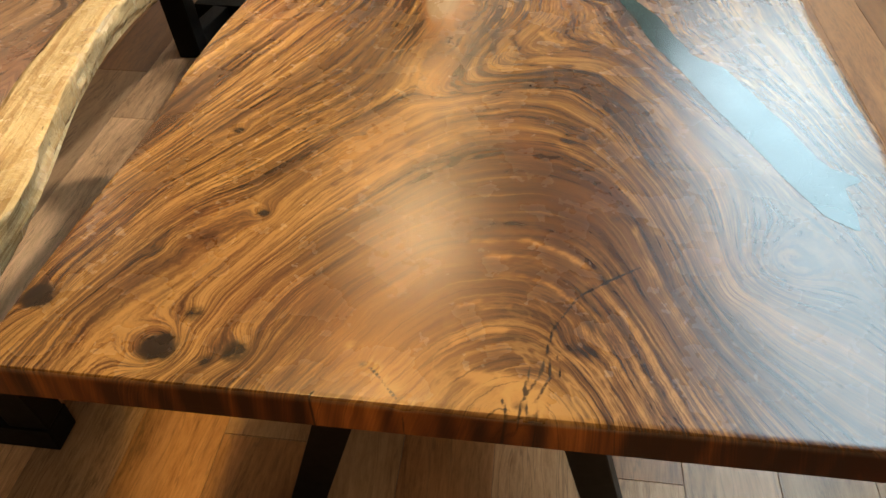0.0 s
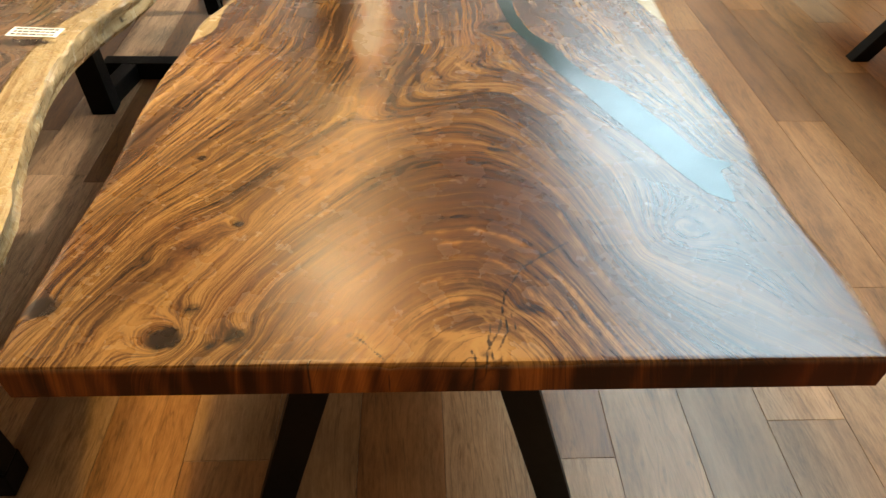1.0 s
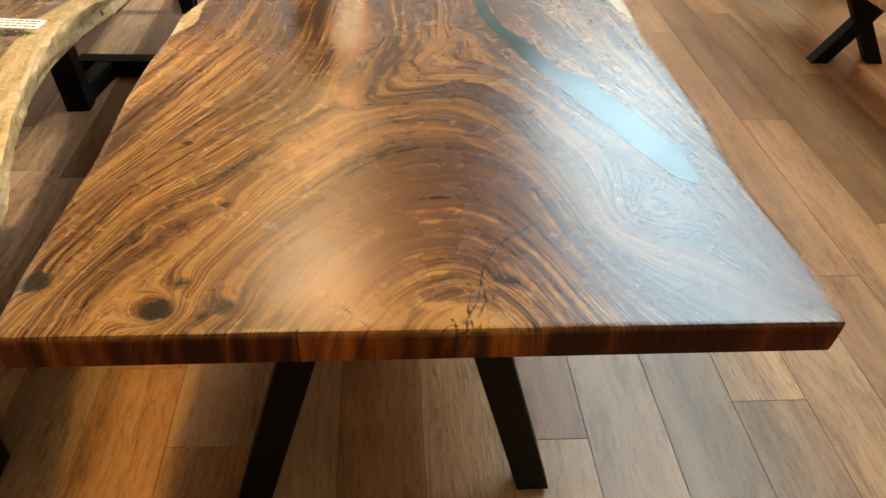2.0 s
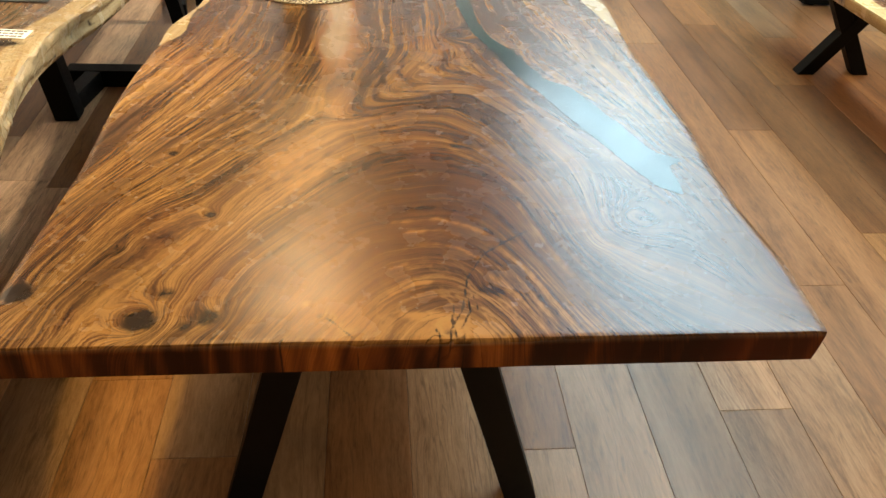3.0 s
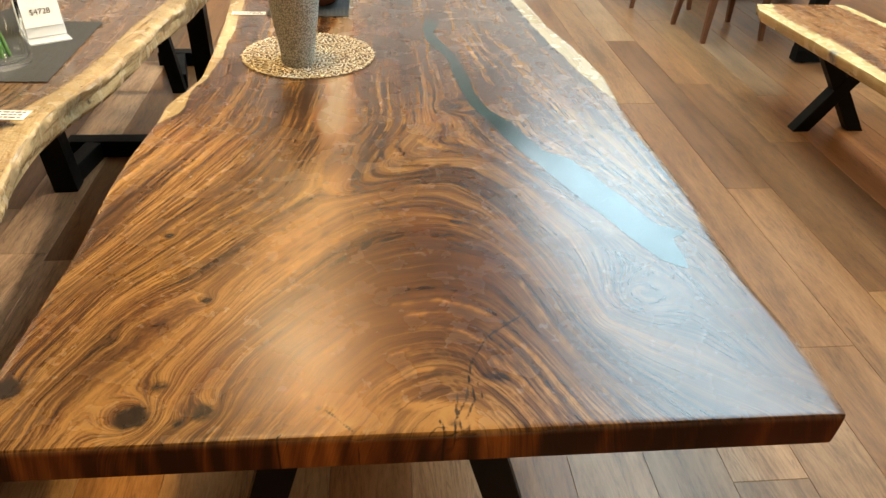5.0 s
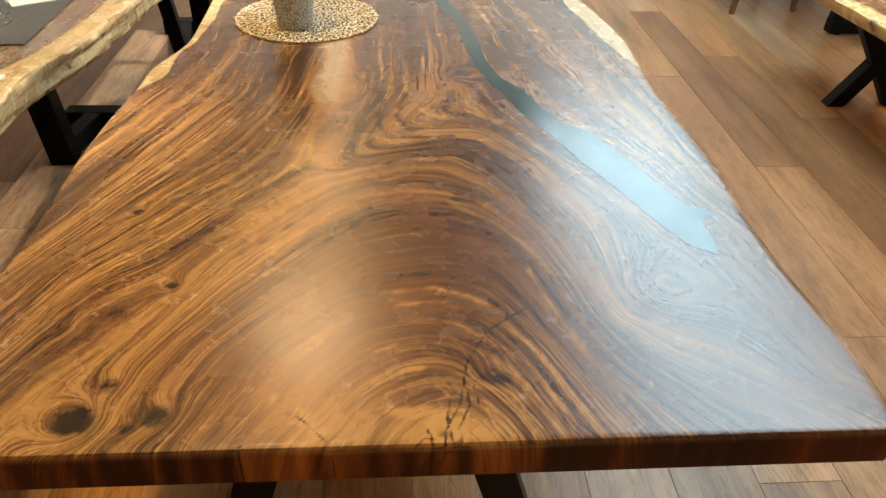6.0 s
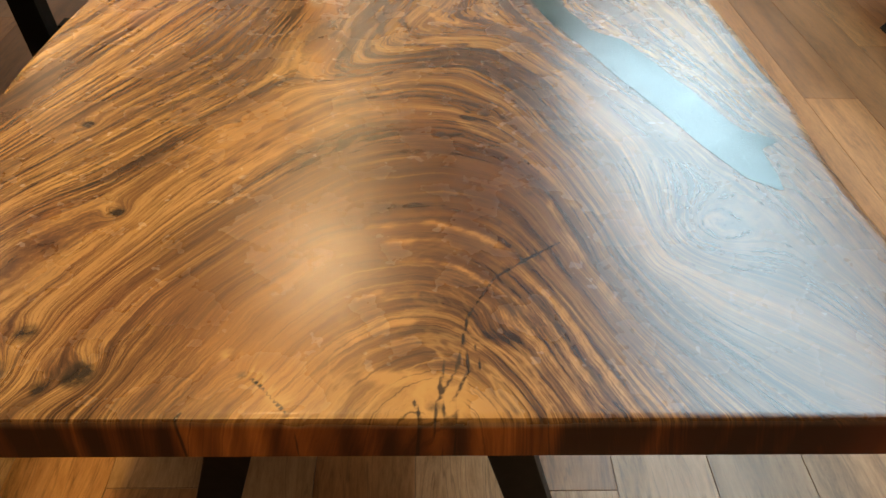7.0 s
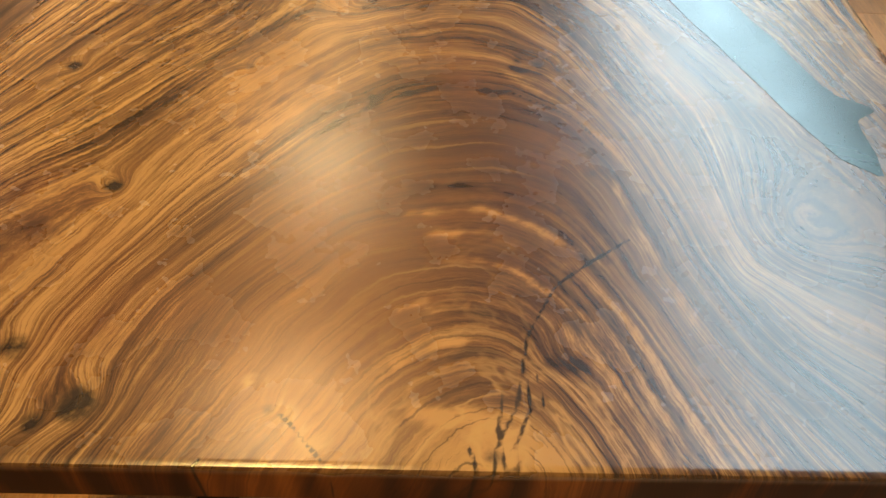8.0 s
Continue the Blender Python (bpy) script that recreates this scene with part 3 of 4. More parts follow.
def table_field(x, y):
    ring = rings_at(x, y)
    knot = np.zeros_like(x)
    for kx, ky, r, swell, heart in KNOTS + SMALL_KNOTS:
        d2 = ((x - kx) ** 2 + (y - ky) ** 2) / (r * r)
        ring = ring + swell * np.exp(-d2 / 2.2)
        knot = np.maximum(knot, heart * np.exp(-d2 * 0.9))
    crack = np.full(x.shape, 9.0)
    for c in CRACKS + CRACKS_FRONT:
        crack = np.minimum(crack, near_line(x, y, c))
    sap = np.maximum(SAP_L(y) - x, x - SAP_R(y) + 0.017)
    return ring, sap, knot, crack


# lighter and darker zones of the heartwood: place, reach in x and y, amount
# the dark zone at (-0.20, 0.92) takes in the vase's reflection
TONES = [(0.08, 0.33, 0.14, 0.13, -0.09), (0.10, 0.16, 0.09, 0.08, -0.10), (-0.09, 0.16, 0.08, 0.12, 0.10), (0.08, 0.62, 0.14, 0.10, -0.05), (-0.32, 0.24, 0.12, 0.10, 0.05), (-0.20, 0.92, 0.05, 0.14, -0.20), (-0.115, 0.59, 0.045, 0.09, 0.20), (-0.075, 0.72, 0.03, 0.06, 0.03),
         (-0.17, 0.42, 0.07, 0.10, 0.16), (-0.29, 0.30, 0.05, 0.06, 0.10), (-0.09, 0.04, 0.07, 0.06, 0.12), (0.16, 0.10, 0.05, 0.08, -0.02), (-0.38, 0.06, 0.12, 0.08, 0.10), (0.06, 0.015, 0.09, 0.035, 0.24), (0.42, 0.15, 0.12, 0.2, -0.06), (-0.42, 0.7, 0.08, 0.20, 0.07),
         (-0.28, 1.10, 0.10, 0.22, -0.10), (-0.02, 1.15, 0.05, 0.25, -0.10), (0.08, 1.45, 0.12, 0.35, -0.12), (-0.20, 1.7, 0.3, 0.25, -0.08)]


# single pale early-wood arcs and dark late-wood lines of the crotch: strength, half width and course
STROKES = []


def stroke(amount, width, *line):
    STROKES.append((amount, width, line))


stroke(0.3, 0.0035, (-0.004, 0.241), (0.065, 0.249), (0.108, 0.231), (0.152, 0.199))
stroke(0.3, 0.0035, (0.011, 0.216), (0.066, 0.222), (0.105, 0.201), (0.133, 0.184))
stroke(0.3, 0.003, (0.027, 0.187), (0.057, 0.189), (0.089, 0.179), (0.110, 0.160))
stroke(0.28, 0.003, (-0.008, 0.135), (0.012, 0.145))
stroke(0.28, 0.003, (0.014, 0.136), (0.046, 0.141))
stroke(0.26, 0.004, (-0.010, 0.086), (0.009, 0.100), (0.043, 0.107))
stroke(0.3, 0.004, (0.116, 0.157), (0.155, 0.118), (0.181, 0.058), (0.199, 0.005))
stroke(0.28, 0.0035, (0.144, 0.174), (0.180, 0.130), (0.206, 0.061), (0.226, 0.007))
stroke(0.3, 0.0045, (0.110, 0.134), (0.145, 0.099), (0.170, 0.050), (0.183, 0.009))
stroke(0.26, 0.0035, (0.192, 0.291), (0.207, 0.216), (0.234, 0.127), (0.260, 0.054), (0.270, 0.016))
stroke(0.4, 0.006, (0.006, 0.042), (0.047, 0.041), (0.080, 0.023), (0.109, 0.006))
stroke(0.3, 0.004, (0.095, 0.078), (0.122, 0.072), (0.153, 0.055))
stroke(0.26, 0.0035, (0.066, 0.778), (0.079, 0.752), (0.108, 0.743))
stroke(0.28, 0.0045, (0.099, 0.449), (0.152, 0.407), (0.191, 0.347), (0.218, 0.280))
stroke(0.22, 0.005, (-0.171, 0.323), (-0.121, 0.373), (-0.083, 0.422), (-0.043, 0.451))
stroke(-0.3, 0.0055, (0.106, 0.088), (0.134, 0.085))
stroke(-0.34, 0.005, (0.108, 0.462), (0.141, 0.455))
stroke(-0.28, 0.004, (-0.064, 0.568), (-0.006, 0.570), (0.049, 0.597), (0.123, 0.599), (0.164, 0.562), (0.200, 0.499), (0.232, 0.395))
stroke(-0.28, 0.005, (-0.051, 0.576), (-0.069, 0.596), (-0.053, 0.684), (-0.003, 0.852))
stroke(-0.26, 0.005, (-0.004, 0.815), (-0.012, 0.725), (-0.004, 0.662), (0.063, 0.665), (0.120, 0.668))
stroke(-0.26, 0.005, (0.030, 0.714), (0.021, 0.745), (0.041, 0.851))
stroke(-0.22, 0.0035, (-0.194, 0.329), (-0.148, 0.381), (-0.089, 0.452))
stroke(-0.2, 0.003, (-0.003, 0.275), (0.066, 0.279), (0.132, 0.248), (0.170, 0.193))
stroke(-0.24, 0.003, (-0.098, 0.338), (-0.035, 0.400), (0.022, 0.420), (0.098, 0.421))


def table_tones(x, y):
    tone = np.zeros_like(x)
    for tx, ty, rx, ry, amount in TONES:
        tone = tone + amount * np.exp(-((x - tx) / rx) ** 2 - ((y - ty) / ry) ** 2)
    sway = 0.0013 * np.sin(x * 140 + y * 60) + 0.0009 * np.sin(x * 330 - y * 210)
    for amount, width, line in STROKES:
        d = near_line(x, y, line) + sway
        tone = tone + amount * (0.8 + 0.3 * np.sin(x * 75 + y * 110 + 40 * width)) * np.exp(-(d / width) ** 2)
    chips = 1.2 * np.exp(-(near_line(x, y, [(-0.115, 0.066), (-0.085, 0.037), (-0.05, 0.002)]) / 0.008) ** 2)
    # a pale tongue behind the crotch: wood plus painted glow, sharp where the vase's reflection ends
    tongue = 1 / (1 + np.exp(-(x + 0.143 + 0.012 * np.sin(y * 23)) / 0.004)) / (1 + np.exp((x + 0.063) / 0.008)) / (1 + np.exp(-(y - 0.74 - (x + 0.11)) / 0.03))
    tone = tone + 0.15 * tongue
    figure = chips + np.exp(-((x - 0.07) / 0.10) ** 2 - ((y - 0.01) / 0.07) ** 2) + 0.14 * np.exp(-((x - 0.09) / 0.12) ** 2 - ((y - 0.17) / 0.10) ** 2)
    calm = 0.74 * np.exp(-((x - 0.03) / 0.17) ** 2 - ((y - 0.29) / 0.20) ** 2) + 0.3 * np.exp(-((x + 0.15) / 0.06) ** 2 - ((y - 0.44) / 0.08) ** 2) + 0.62 * np.exp(-((x + 0.09) / 0.09) ** 2 - ((y - 0.08) / 0.12) ** 2)
    calm = calm + 0.6 * np.exp(-((x - 0.47) / 0.13) ** 2 - ((y - 0.18) / 0.22) ** 2) + 0.35 * np.exp(-((x - 0.30) / 0.05) ** 2 - ((y - 0.50) / 0.12) ** 2)
    calm = calm + 0.2 * np.exp(-((x + 0.06) / 0.12) ** 2 - ((y - 0.17) / 0.12) ** 2)
    calm = np.minimum(calm + 0.6 * np.exp(-((x + 0.09) / 0.03) ** 2 - ((y - 0.62) / 0.09) ** 2), 0.80)
    calm = np.maximum(calm, tongue)
    end = np.clip(-y / 0.006, 0, 1)      # the sawn end grain drinks more oil and is browner
    return tone + end * (-0.27 + 0.24 * np.exp(-((x + 0.10) / 0.07) ** 2) + 0.34 * np.exp(-((x - 0.122) / 0.028) ** 2) + 0.14 * np.exp(-((x + 0.44) / 0.06) ** 2) + 0.12 * np.sin(x * 97 + 2) * np.sin(x * 31) + 0.07 * np.sin(x * 211)), figure * (1 - end) - end, np.maximum(calm, 0.72 * end)


dining_table = thing("dining_table", "live-edge dark brown slab table with teal resin river", "table")
slab("tabletop", dining_table, m_slab, LEFT, RIGHT, 0.0, 2.4, TOP, 0.053, table_field, 300, [(0, 1.2, 360), (1.2, 1.9, 110), (1.9, 2.4, 30)], (0.004, 0.004), 0.0, table_tones)

RIVER_L = [(1.575, 0.130), (1.48, 0.120), (1.39, 0.127), (1.256, 0.169), (1.078, 0.180), (0.958, 0.193), (0.849, 0.230), (0.751, 0.257), (0.675, 0.290), (0.570, 0.329), (0.476, 0.369), (0.401, 0.398), (0.333, 0.430), (0.312, 0.462)]
RIVER_R = [(1.575, 0.172), (1.53, 0.168), (1.47, 0.150), (1.44, 0.152), (1.299, 0.188), (1.154, 0.209), (1.025, 0.214), (0.925, 0.234), (0.864, 0.270), (0.791, 0.294), (0.724, 0.317), (0.690, 0.362), (0.625, 0.389), (0.565, 0.412), (0.525, 0.426), (0.47, 0.447), (0.437, 0.460), (0.424, 0.488), (0.414, 0.499), (0.406, 0.486), (0.398, 0.470), (0.372, 0.469), (0.345, 0.470), (0.312, 0.466)]


def river():
    def side(pts, seed):
        s = np.linspace(0, 1, 260)
        ys = 1.575 + (0.312 - 1.575) * s
        p = sorted(pts)
        raw = np.interp(ys, [a for a, _ in p], [b for _, b in p])
        k = np.hanning(5)
        raw = np.convolve(np.pad(raw, 2, mode="edge"), k / k.sum(), "valid")
        wig = np.array([noise.noise((seed, y * 16, 0)) * 0.0035 + noise.noise((seed, y * 60, 4)) * 0.0012 for y in ys])
        return ys, raw + wig * np.sin(np.pi * s) ** 0.3
    ys, a = side(RIVER_L, 2.0)
    _, b = side(RIVER_R, 7.0)
    b = np.maximum(b, a + 0.0015)
    bm = bmesh.new()
    rows = []
    for y, l, r in zip(ys, a, b):
        rows.append([bm.verts.new(c) for c in ((l, y, TOP - 0.004), (l, y, TOP + 0.0004), ((l + r) / 2, y, TOP + 0.0004), (r, y, TOP + 0.0004), (r, y, TOP - 0.004))])
    for p, q in zip(rows, rows[1:]):
        for k in range(4):
            bm.faces.new((p[k], q[k], q[k + 1], p[k + 1]))
    return part("resin_river", bm, m_resin, dining_table, "glossy dark teal resin inlay")


river()


def a_frame(parent, y, spread, top_gap, z1, w=0.066, d=0.05):
    for s in (-1, 1):
        foot = (s * spread - (0.014 if s > 0 else 0.02), y, 0.0)
        head = (s * top_gap - (0.010 if s > 0 else 0.033), y, z1 - 0.008)
        bm = bmesh.new()
        bar(bm, (foot[0] + (foot[0] - head[0]) * 0.06, y, -0.045), head, w, d, 0.003)
        bmesh.ops.bisect_plane(bm, geom=bm.verts[:] + bm.edges[:] + bm.faces[:], plane_co=(0, 0, 0.012), plane_no=(0, 0, -1), clear_outer=True)
        edges = [e for e in bm.edges if e.is_boundary]
        bmesh.ops.holes_fill(bm, edges=edges)
        leg = part("leg", bm, m_black, parent)
        part("foot_pad", lathe(bmesh.new(), [(0.016, 0.0), (0.018, 0.003), (0.018, 0.012)], 20, foot), m_black, leg)
    part("mounting_plate", box(bmesh.new(), (-0.32, y - 0.06, z1 - 0.008), (0.25, y + 0.06, z1), 0.002), m_black, parent)


a_frame(dining_table, 0.27, 0.295, 0.085, TOP - 0.053)
a_frame(dining_table, 2.05, 0.295, 0.085, TOP - 0.053)


# ---- the second slab table ----
L2_RIGHT = smooth_curve([(-0.3, -0.58), (0.1, -0.585), (0.23, -0.592), (0.36, -0.622), (0.45, -0.645), (0.56, -0.676), (0.73, -0.706), (0.876, -0.713), (1.0, -0.695), (1.15, -0.655), (1.33, -0.635), (1.58, -0.618), (1.78, -0.573), (2.1, -0.55), (3.6, -0.60)])
L2_LEFT = smooth_curve([(-0.3, -1.66), (0.6, -1.62), (1.3, -1.70), (2.2, -1.64), (3.6, -1.68)])
L2_SAP = smooth_curve([(-0.3, -0.66), (0.3, -0.68), (0.55, -0.735), (0.73, -0.752), (0.84, -0.757), (0.95, -0.751), (1.05, -0.712), (1.25, -0.68), (1.5, -0.668), (1.78, -0.62), (3.6, -0.66)])


def left_field(x, y):
    warp = 0.05 * np.sin(y * 2.3 + 1.0) + 0.02 * np.sin(y * 6.1)
    ring = 14 * (x + warp + 1.15) + 0.5 * np.sin(y * 4)
    sap = np.maximum(x - L2_SAP(y) + 0.018, L2_LEFT(y) + 0.06 - x)
    knot = 1.5 * np.exp(-(((x + 0.80) / 0.05) ** 2 + ((y - 0.860) / 0.018) ** 2))
    ring = ring + 2.0 * np.exp(-(((x + 0.80) / 0.08) ** 2 + ((y - 0.868) / 0.05) ** 2))
    band = np.clip((sap + 0.012) / 0.02, 0, 1)      # the sapwood's grain runs with the edge
    ring = ring * (1 - band) + band * (34 * (x - L2_RIGHT(y)) + 0.6 * np.sin(y * 7) + 9)
    crack = np.minimum(near_line(x, y, [(-0.90, 0.93), (-0.84, 1.0), (-0.82, 1.06)]), near_line(x, y, [(-0.76, 0.87), (-0.735, 0.9), (-0.725, 0.95)]))
    # dark lines along the live edge draw the shadow of its creases
    for y0, y1, inset in ((0.90, 1.02, 0.012), (1.02, 1.17, 0.006), (0.62, 0.70, 0.005), (1.30, 1.36, 0.004), (0.40, 0.47, 0.010)):
        ys = np.linspace(y0, y1, 6)
        crack = np.minimum(crack, near_line(x, y, [(float(L2_RIGHT(v)) - inset - 0.004 * math.sin(v * 60), float(v)) for v in ys]) + 0.0008)
    for px, py, size in ((0.010, 1.43, 0.016), (0.008, 1.50, 0.012), (0.012, 0.94, 0.012), (0.006, 1.24, 0.010)):
        knot = np.maximum(knot, 0.55 * np.exp(-(((x - L2_RIGHT(y) + px) / (size * 0.5)) ** 2 + ((y - py) / size) ** 2)))
    return ring, sap, knot, crack


left_table = thing("dining_table", "live-edge slab table with broad pale sapwood edge", "table")
slab("tabletop", left_table, m_left, L2_LEFT, L2_RIGHT, -0.12, 3.5, TOP, 0.075, left_field, 190, [(-0.12, 2.2, 420), (2.2, 3.5, 40)], (0.02, 0.022), 0.013)


def trapeze(parent, a, b, z1, lean=0.07, w=0.085, d=0.06):
    """A closed black frame: two uprights, a floor bar and a head bar between the plan points a and b."""
    a, b = Vector((*a, 0)), Vector((*b, 0))
    u = (b - a).normalized()
    across = (-u.y, u.x, 0)
    for p, s in ((a, 1), (b, -1)):
        part("leg", bar(bmesh.new(), p + u * s * w / 2 + Vector((0, 0, 0.075)), p + u * s * (w / 2 + lean) + Vector((0, 0, z1 - 0.055)), w, d, 0.003, across), m_black, parent)
    part("floor_bar", bar(bmesh.new(), a + Vector((0, 0, 0.045)), b + Vector((0, 0, 0.045)), 0.07, d + 0.01, 0.003, across), m_black, parent)
    part("head_bar", bar(bmesh.new(), a + Vector((0, 0, z1 - 0.0325)), b + Vector((0, 0, z1 - 0.0325)), 0.065, d - 0.004, 0.003, across), m_black, parent)
    for p, s in ((a, 1), (b, -1)):
        part("foot_pad", lathe(bmesh.new(), [(0.02, 0.0), (0.022, 0.004), (0.022, 0.013)], 20, tuple(p + u * s * 0.06)), m_black, parent)


trapeze(left_table, (-0.85, 0.34), (-1.55, 0.34), TOP - 0.075)


def splayed_base(parent, foot, lean, bend, reach, z1, w=0.085, d=0.075):
    """A leg that leans on a floor bar, with a cross bar behind it."""
    (fx, fy), (bx, by) = foot, bend
    part("leg", bar(bmesh.new(), (fx, fy, 0.0), (fx + lean, fy - 0.02, z1), w, d), m_black, parent)
    part("floor_bar", bar(bmesh.new(), (fx, fy + 0.04, 0.035), (bx, by - 0.036, 0.035), 0.06, 0.07, 0.003, (0, 0, 1)), m_black, parent)
    part("cross_bar", bar(bmesh.new(), (bx - 0.11, by, 0.036), (reach, by, 0.036), 0.07, 0.07, 0.003), m_black, parent)
    part("leg", bar(bmesh.new(), (reach - 0.04, by, 0.072), (reach - 0.04 + lean * 0.3, by, z1), w - 0.015, d - 0.007), m_black, parent)


splayed_base(left_table, (-1.175, 1.95), -0.05, (-1.145, 2.23), -0.62, TOP - 0.075)
splayed_base(left_table, (-0.955, 2.89), -0.09, (-1.02, 3.27), -0.87, TOP - 0.075, 0.062, 0.045)


# ---- the bench ----
B_LEFT = smooth_curve([(1.2, 1.90), (1.8, 1.885), (2.2, 1.862), (2.6, 1.830), (2.78, 1.815), (2.9, 1.86)])
B_RIGHT = smooth_curve([(1.2, 2.30), (1.8, 2.34), (2.4, 2.36), (2.9, 2.30)])


def bench_field(x, y):
    ring = 17 * (x + 0.03 * np.sin(y * 3)) + 0.6 * np.sin(y * 5 + x * 9)
    sap = np.maximum(B_LEFT(y) + 0.075 + 0.012 * np.sin(y * 9) - x, x - B_RIGHT(y) + 0.05)
    knot = 0.7 * np.exp(-(((x - 1.865) / 0.03) ** 2 + ((y - 2.19) / 0.035) ** 2))
    return ring, sap, knot, np.full(x.shape, 9.0)


bench = thing("bench", "live-edge slab bench with pale sapwood edges on black crossed metal legs", "bench")
slab("seat", bench, m_bench, B_LEFT, B_RIGHT, 1.25, 2.88, 0.455, 0.055, bench_field, 70, [(1.25, 2.88, 160)], (0.022, 0.02), 0.004)


def x_leg(parent, x0, x1, y, z1, w=0.065, d=0.06):
    for k, (a, b) in enumerate((((x0, y, 0.0), (x1, y, z1)), ((x1, y, 0.0), (x0, y, z1)))):
        s = 0.001 * k
        bm = bar(bmesh.new(), (a[0], y, a[2] - 0.05), (b[0], y, b[2] + 0.05), w, d - 0.006 * k, 0.003)
        for z, no in ((0.0, (0, 0, -1)), (z1 - s, (0, 0, 1))):
            bmesh.ops.bisect_plane(bm, geom=bm.verts[:] + bm.edges[:] + bm.faces[:], plane_co=(0, 0, z), plane_no=no, clear_outer=True)
            bmesh.ops.holes_fill(bm, edges=[e for e in bm.edges if e.is_boundary])
        part("leg", bm, m_black, parent)


x_leg(bench, 1.945, 2.285, 2.43, 0.40)
x_leg(bench, 1.945, 2.285, 1.55, 0.40)


# ---- far table, and chairs of which the legs show ----
far_table = thing("dining_table", "brown wooden slab table on black metal frame legs", "table")
FL, FR = smooth_curve([(3.0, 2.30), (4.0, 2.26), (5.2, 2.31)]), smooth_curve([(3.0, 3.25), (5.2, 3.3)])
slab("tabletop", far_table, m_bench, FL, FR, 3.05, 5.1, TOP, 0.05, lambda x, y: (15 * x, np.maximum(FL(y) + 0.05 - x, x - FR(y) + 0.05), x * 0, x * 0 + 9), 50, [(3.05, 5.1, 60)], (0.02, 0.02), 0.01)
trapeze(far_table, (2.40, 3.33), (3.15, 3.33), TOP - 0.05, 0.03)
trapeze(far_table, (2.40, 4.8), (3.15, 4.8), TOP - 0.05, 0.03)


def chair():
    t = thing("dining_chair", "red-brown wooden dining chair with tapered splayed legs", "chair", (0, 0, 0), group="wooden chairs")
    for sx in (-1, 1):
        for sy in (-1, 1):
            bm = bar(bmesh.new(), (sx * 0.20, sy * 0.19, -0.004), (sx * 0.165, sy * 0.16, 0.43), 0.050, 0.045, 0.008)
            for v in bm.verts:
                k = 0.55 + 0.45 * min(1, max(0, v.co.z / 0.4))
                cx, cy = sx * (0.20 - 0.035 * v.co.z / 0.43), sy * (0.19 - 0.03 * v.co.z / 0.43)
                v.co.x, v.co.y = cx + (v.co.x - cx) * k, cy + (v.co.y - cy) * k
                v.co.z = max(v.co.z, 0.0)
            part("leg", bm, m_chair, t)
    for s in (-1, 1):
        part("rail", bar(bmesh.new(), (-0.165, s * 0.16, 0.40), (0.165, s * 0.16, 0.40), 0.05, 0.02, 0.004), m_chair, t)
        part("rail", bar(bmesh.new(), (s * 0.165, -0.16, 0.40), (s * 0.165, 0.16, 0.40), 0.02, 0.05, 0.004), m_chair, t)
        part("back_post", bar(bmesh.new(), (-0.19, s * 0.16, 0.43), (-0.25, s * 0.17, 0.82), 0.03, 0.03, 0.006), m_chair, t)
    bm = box(bmesh.new(), (-0.21, -0.21, 0.43), (0.21, 0.21, 0.465), 0.012)
    part("seat", bm, m_chair, t)
    part("backrest", bar(bmesh.new(), (-0.245, -0.20, 0.76), (-0.245, 0.20, 0.76), 0.02, 0.12, 0.008, (0, 0, 1)), m_chair, t)
    return t


first_chair = chair()
first_chair.matrix_basis = pose(2.16, 3.86, 0, 0, 0, 8)
copy_thing(first_chair, pose(1.98, 4.55, 0, 0, 0, -4))


# ---- things on the tables ----
def vase():
    t = tagged(part("vase", lathe(bmesh.new(), [(r * 0.92, z) for r, z in [(0.030, 0.0), (0.041, 0.0), (0.044, 0.004), (0.046, 0.03), (0.056, 0.09), (0.066, 0.16), (0.069, 0.21), (0.064, 0.26), (0.050, 0.30), (0.034, 0.325), (0.031, 0.335), (0.027, 0.335), (0.028, 0.325), (0.040, 0.295), (0.050, 0.25), (0.050, 0.06), (0.002, 0.02)]], 64), m_vase, smooth=True), "tall grey-beige crackled stoneware vase on a round mat", "vase")
    t.matrix_basis = pose(-0.208, 1.212, TOP + 0.0045)


def round_mat():
    r0, c = 0.174, (-0.187, 1.276)
    t = thing("placemat", "round gilt cream openwork placemat", "placemat", (*c, TOP + 0.001))
    part("backing", lathe(bmesh.new(), [(r0 - 0.005, 0.0), (r0 - 0.004, 0.0007), (r0 - 0.005, 0.0014)], 72), m_backing, t)
    rng = random.Random(5)
    bm = bmesh.new()
    k = 0
    for i in range(980):
        r = min(r0 - 0.009, r0 * math.sqrt((i + 0.5) / 980) + rng.uniform(-0.003, 0.003))
        a = i * 2.399963 + rng.uniform(-0.02, 0.02)
        m = Matrix.Translation((r * math.cos(a), r * math.sin(a), 0.0026)) @ Matrix.Rotation(rng.uniform(0, math.pi), 4, "Z") @ Matrix.Diagonal((rng.uniform(0.0060, 0.0100), rng.uniform(0.0019, 0.0027), 0.0013, 1))
        bmesh.ops.create_icosphere(bm, subdivisions=1, radius=1.0, matrix=m)
    tagged(part("weave", bm, m_bead, t, "cream and gold woven strands", True), kind="stuff")


